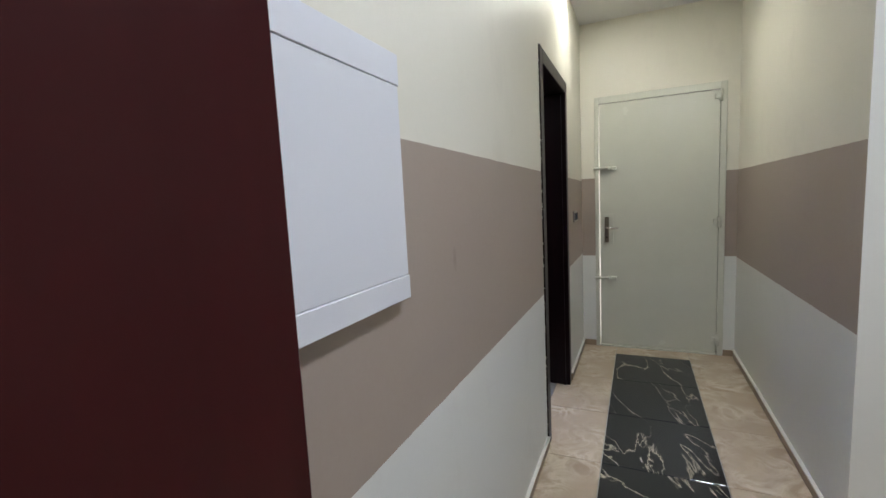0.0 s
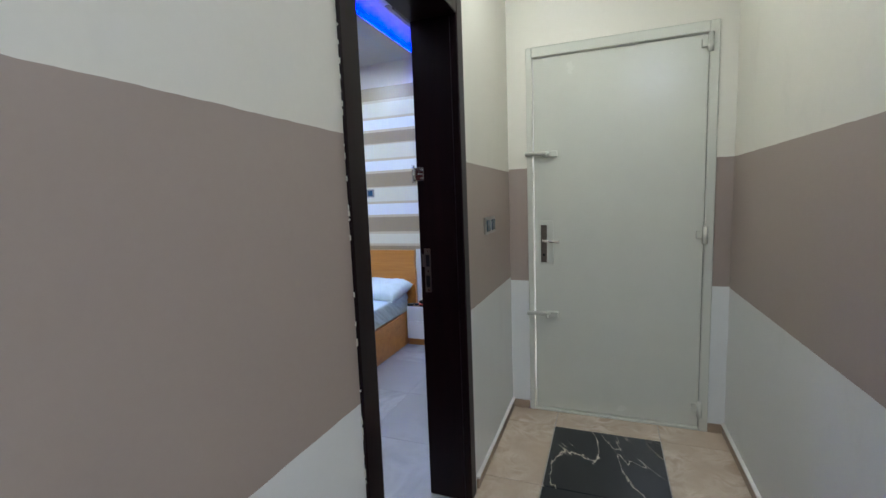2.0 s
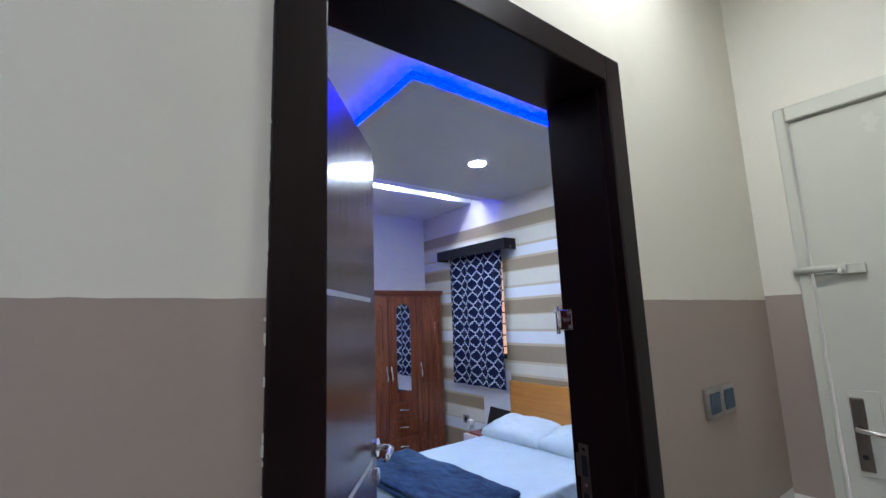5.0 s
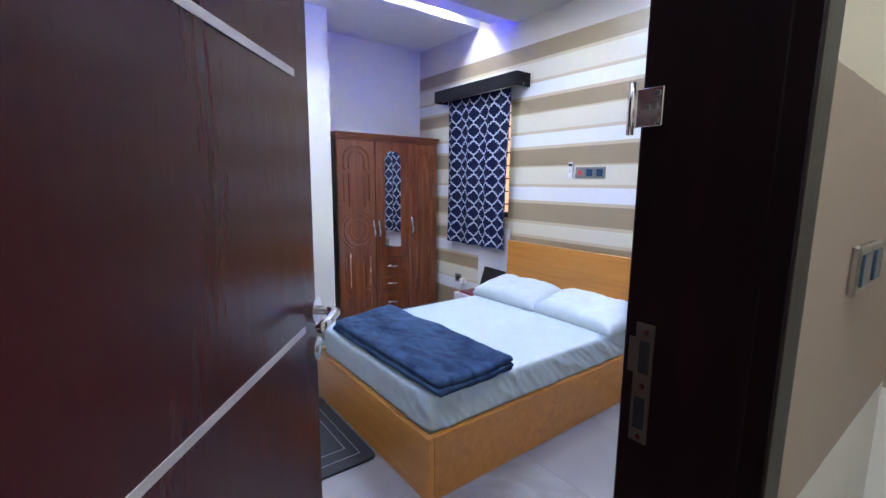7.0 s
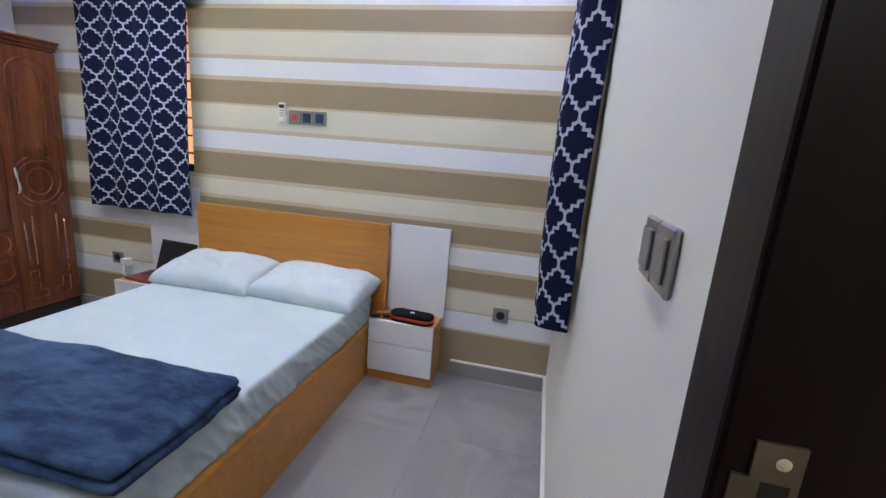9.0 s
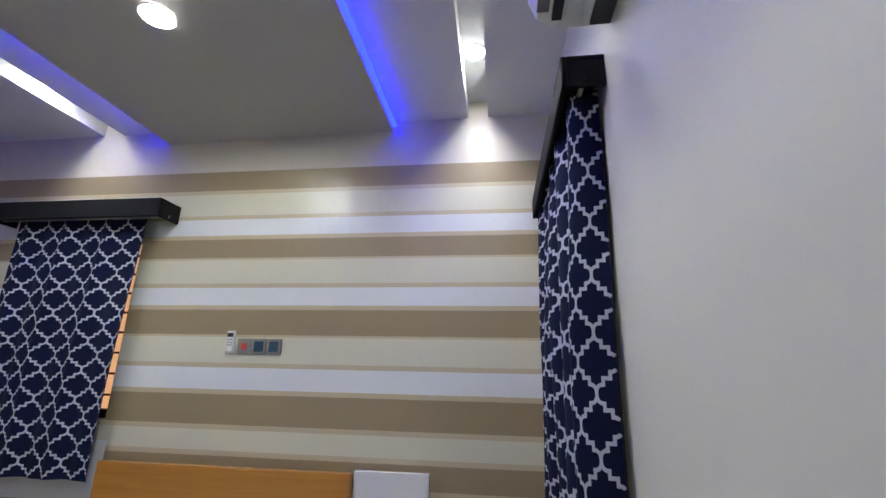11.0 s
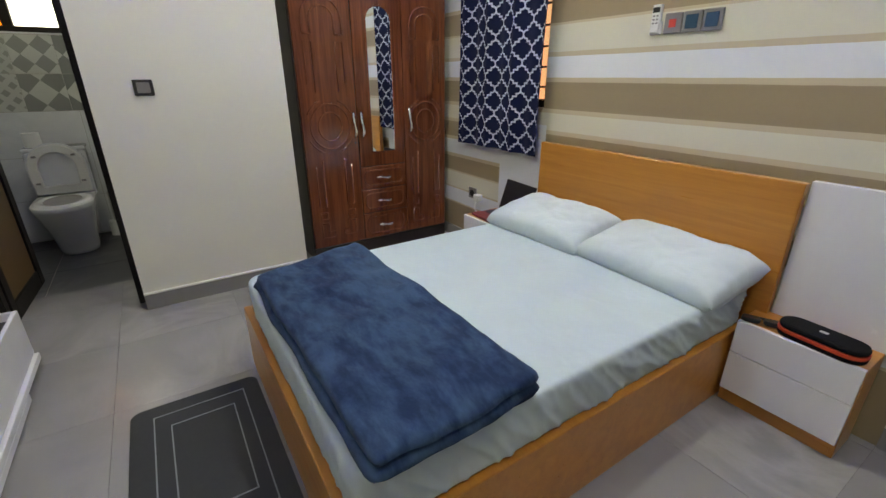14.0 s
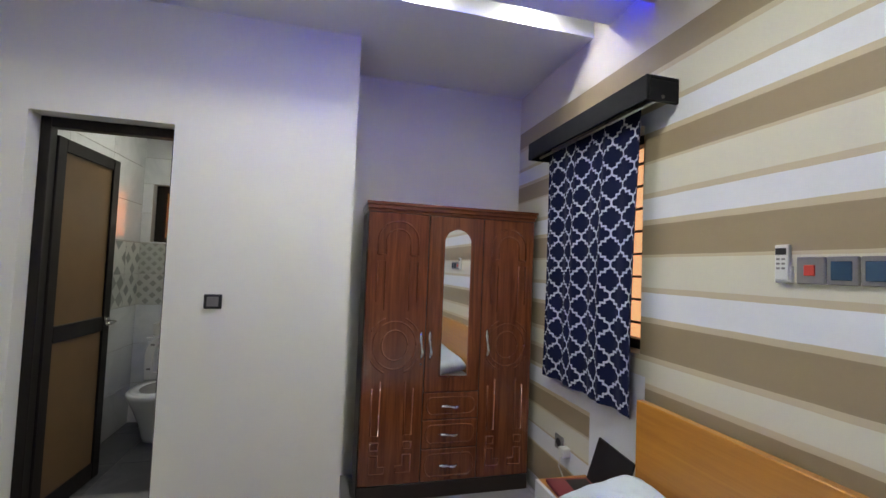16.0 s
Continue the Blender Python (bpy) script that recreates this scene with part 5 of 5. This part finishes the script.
for n, a, c in (("stile", 0.0, 0.07), ("stile", BLW - 0.07, BLW)):
    part(n, boxed(a, 0, 0, c, 0.035, BLH, 0.003, 1), M["win_frame"], door_4)
for n, a, c in (("rail", 0.0, 0.10), ("rail", 0.90, 0.99), ("rail", BLH - 0.07, BLH)):
    part(n, boxed(0.07, 0.001, a, BLW - 0.07, 0.034, c, 0.003, 1), M["win_frame"], door_4)
for a, c in ((0.10, 0.90), (0.99, BLH - 0.07)):
    part("panel", boxed(0.07, 0.012, a, BLW - 0.07, 0.022, c), M["bath_panel"], door_4, "bronze frosted panel")
lever(door_4, BLW - 0.035, 0.0, 0.955, -1, 0.09, -1.0)
lever(door_4, BLW - 0.035, 0.035, 0.955, -1, 0.09, 1.0)

# ---- bathroom window ----
w3 = tagged(thing("window_3", (0, 0, 0), "small dark framed bathroom window with one amber pane", "window"), kind="structure")
WA, WM0, WM1, WB = WY0 + 0.085, 2.70, 2.76, WY1 - 0.05      # amber pane, mullion, clear pane
for a0, a1, z0, z1 in ((WY0, WA, WZ0, WZ1), (WB, WY1, WZ0, WZ1), (WA, WB, WZ0, WZ0 + 0.05), (WA, WB, WZ1 - 0.06, WZ1), (WM0, WM1, WZ0 + 0.05, WZ1 - 0.06)):
    part("frame", boxed(BX - 0.12, a0, z0, BX - 0.07, a1, z1, 0.003, 1), M["win_frame"], w3)
p = part("pane", boxed(BX - 0.10, WA, WZ0 + 0.05, BX - 0.096, WM0, WZ1 - 0.06), M["amber_glass"], w3, "amber glass pane")
q = part("pane", boxed(BX - 0.10, WM1, WZ0 + 0.05, BX - 0.096, WB, WZ1 - 0.06), M["clear_glass"], w3)
p.visible_shadow = q.visible_shadow = False
part("sill", boxed(BX - 0.06, WY0, WZ0 - 0.004, BX + 0.012, WY1, WZ0 + 0.008, 0.002, 1), M["white_tile"], w3)
# added glowing plane behind the bathroom window
structure("backdrop_bath", boxed(BX - 0.9, 1.8, 0.8, BX - 0.89, 3.8, 2.9), M["outdoor_pale"], "glowing backdrop in place of daylight outside the bathroom window", "backdrop")

# ---- toilet ----
wc = thing("toilet", (BX + 0.06, 2.80, 0), "white ceramic close-coupled toilet with its lid raised", "toilet")


def dee(x, half, z0, z1, n=12):
    """An upright D seen from the front: square foot, round head."""
    top = z1 - half
    return [(x, -half * 0.96, z0), (x, half * 0.96, z0)] + [(x, half * math.cos(math.pi * k / n), top + half * math.sin(math.pi * k / n)) for k in range(n + 1)]


def skirt(front_, half, z, n=14):
    """One level of the skirted bowl: straight back, round front."""
    arc_ = [(front_ - half * 1.15 + half * 1.15 * math.cos(a), half * math.sin(a), z) for a in (math.pi * (k / n - 0.5) for k in range(n + 1))]
    return [(0.02, -half * 0.96, z)] + arc_ + [(0.02, half * 0.96, z)]


part("bowl", ring_loft(bmesh.new(), [skirt(0.43, 0.118, 0.0), skirt(0.44, 0.122, 0.03), skirt(0.49, 0.132, 0.14), skirt(0.585, 0.155, 0.28), skirt(0.645, 0.175, 0.36), skirt(0.655, 0.178, 0.392), skirt(0.645, 0.172, 0.400)]), M["ceramic"], wc, smooth=True)
b = bmesh.new()
rows = [[b.verts.new((0.40 + rx * math.cos(2 * math.pi * k / 32), ry * math.sin(2 * math.pi * k / 32), z)) for k in range(32)] for rx, ry, z in ((0.235, 0.166, 0.401), (0.228, 0.160, 0.409), (0.19, 0.128, 0.409), (0.17, 0.11, 0.402))]
for p_, q_ in zip(rows, rows[1:]):
    for k in range(32):
        b.faces.new((p_[k], p_[(k + 1) % 32], q_[(k + 1) % 32], q_[k]))
part("bowl_rim", b, M["ceramic"], wc, smooth=True)
b = bmesh.new()
b.faces.new([b.verts.new((0.40 + 0.17 * math.cos(2 * math.pi * k / 32), 0.11 * math.sin(2 * math.pi * k / 32), 0.4035)) for k in range(32)])
part("bowl_water", b, M["grey_tile"], wc)
part("lid", ring_loft(bmesh.new(), [dee(0.190, 0.170, 0.412, 0.775), dee(0.194, 0.176, 0.408, 0.781), dee(0.206, 0.176, 0.408, 0.781), dee(0.210, 0.170, 0.412, 0.775)]), M["ceramic"], wc, "raised lid")
b = bmesh.new()
rows = [[b.verts.new(v) for v in dee(x, h_, a, c)] for x, h_, a, c in ((0.213, 0.168, 0.414, 0.770), (0.230, 0.162, 0.420, 0.764), (0.230, 0.112, 0.470, 0.718), (0.213, 0.106, 0.476, 0.712))]
for r_ in range(4):
    for k in range(len(rows[0])):
        m_ = (k + 1) % len(rows[0])
        b.faces.new((rows[r_][k], rows[r_][m_], rows[(r_ + 1) % 4][m_], rows[(r_ + 1) % 4][k]))
part("seat", b, M["white_plastic"], wc, "raised seat ring", smooth=False)
for y_, z_ in ((-0.13, 0.50), (0.13, 0.50), (-0.11, 0.69), (0.11, 0.69)):
    part("buffer", boxed(0.230, y_ - 0.014, z_ - 0.007, 0.237, y_ + 0.014, z_ + 0.007, 0.002, 1), M["grey_plastic"], wc, "grey rubber buffer")
part("hinge", tube(bmesh.new(), [(0.195, -0.10, 0.408), (0.195, 0.10, 0.408)], 0.010, 12), M["grey_plastic"], wc, smooth=True)
part("tank", boxed(0.005, -0.178, 0.36, 0.180, 0.178, 0.715, 0.025, 3), M["ceramic"], wc)
part("tank_lid", boxed(0.003, -0.183, 0.717, 0.184, 0.183, 0.742, 0.01, 2), M["ceramic"], wc)
part("flush_button", disc(bmesh.new(), (0.09, 0.02, 0.742), (0, 0, 1), 0.022, 0.006, 20), M["chrome"], wc)
roll = built("toilet_roll", tube(bmesh.new(), [(0, 0, 0), (0, 0, 0.10)], 0.05, 24), M["white_plastic"], "white toilet roll standing on the tank", "toilet roll", (BX + 0.15, 2.69, 0.742))
brush = thing("toilet_brush", (BX + 0.10, 3.03, 0), "white toilet brush in a round holder", "toilet brush")
part("holder", tube(bmesh.new(), [(0, 0, 0), (0, 0, 0.01), (0, 0, 0.11), (0, 0, 0.12)], lambda s: 0.052 - 0.008 * s, 20), M["white_plastic"], brush, smooth=False)
part("handle", tube(bmesh.new(), [(0, 0, 0.12), (0.0, 0.0, 0.36)], 0.008, 10), M["satin"], brush, smooth=True)

# ---- tiles: each piece an object on a shared mesh ----
def tiles(parent, material, x0, y0, x1, y1, xs, ys, gap=0.003, z0=-0.006, z1=0.0, bevel=0.0012):
    shared = {}
    for a, c in zip(xs, xs[1:]):
        for d, e in zip(ys, ys[1:]):
            a2, c2, d2, e2 = max(a, x0), min(c, x1), max(d, y0), min(e, y1)
            if c2 - a2 < 0.02 or e2 - d2 < 0.02:
                continue
            w, h = round(c2 - a2 - gap, 4), round(e2 - d2 - gap, 4)
            if (w, h) not in shared:
                shared[(w, h)] = mesh_of("tile", boxed(-w / 2, -h / 2, z0, w / 2, h / 2, z1, bevel, 1), material)
            t = new("tile", shared[(w, h)])
            t.location = ((a2 + c2) / 2 * U, (d2 + e2) / 2 * U, 0)
            t.parent = parent


def steps(a, b_, s):
    return [a + i * s for i in range(int((b_ - a) / s) + 2)]


ys = [4.03 - 0.553 * k for k in range(9, -1, -1)]
tiles(floor_corridor, M["black_marble"], -1, -1.6, 2.3, 4.03, [0.018, 0.573], ys, 0.006)
ys2 = ys + [4.6]
tiles(floor_corridor, M["beige_marble"], XM, -1.6, 0.018, CEND + 0.2, [-0.535, 0.018], ys2)
tiles(floor_corridor, M["beige_marble"], 0.573, -1.6, 2.3, CEND + 0.2, [0.573, 1.126, 1.679, 2.232, 2.4], ys2)
tiles(floor_corridor, M["beige_marble"], 0.018, 4.03, 0.573, CEND + 0.2, [0.018, 0.573], [4.03, 4.6])
tiles(floor_bedroom, M["grey_tile"], NOOK_W, BS, XM, BN, steps(-4.33, -0.3, 0.555), steps(1.97, 5.4, 0.555), 0.0014, -0.006, 0.0, 0.0004)
tiles(floor_bath, M["dark_tile"], BX, BATH_S, BW - 0.101, BATH_N, steps(-5.6, -3.5, 0.555), steps(2.14, 3.6, 0.555), 0.004, -0.006, -0.001)


def wall_tiles(parent, material, along_y, base, out, a0, a1, z0, z1, w, h, holes=(), gap=0.003):
    shared = {}
    for a in steps(a0, a1 - 0.001, w):
        for z in steps(z0, z1 - 0.001, h):
            a2, z2 = min(a + w, a1), min(z + h, z1)
            if a2 - a < 0.02 or z2 - z < 0.02:
                continue
            c, m = (a + a2) / 2, (z + z2) / 2
            if any(h0 < c < h1 and v0 < m < v1 for h0, h1, v0, v1 in holes):
                continue
            k = (round(a2 - a - gap, 4), round(z2 - z - gap, 4))
            if k not in shared:
                q = boxed(-0.0, -k[0] / 2, -k[1] / 2, 0.006, k[0] / 2, k[1] / 2, 0.001, 1) if along_y else boxed(-k[0] / 2, 0, -k[1] / 2, k[0] / 2, 0.006, k[1] / 2, 0.001, 1)
                shared[k] = mesh_of("tile", q, material)
            t = new("tile", shared[k])
            t.location = Vector((base, c, m) if along_y else (c, base, m)) * U
            t.parent = parent


for p_, along, base, a0, a1 in ((wall_bath_west, True, BX, BATH_S, BATH_N), (wall_bath_south, False, BATH_S, BX, BW - 0.16)):
    wall_tiles(p_, M["white_tile"], along, base, 1, a0, a1, 0.0, 0.978, 0.555, 0.326)
    wall_tiles(p_, M["patchwork"], along, base, 1, a0, a1, 0.978, 1.494, 0.258, 0.258)
    if along:
        wall_tiles(p_, M["white_tile"], along, base, 1, a0, WY0, WZ0, WZ1, 0.2, 0.25)
        wall_tiles(p_, M["white_tile"], along, base, 1, WY1, a1, WZ0, WZ1, 0.49, 0.25)
        wall_tiles(p_, M["white_tile"], along, base, 1, a0, a1, WZ1, 2.45, 0.555, 0.225)
    else:
        wall_tiles(p_, M["white_tile"], along, base, 1, a0, a1, 1.5, 2.45, 0.555, 0.3166)
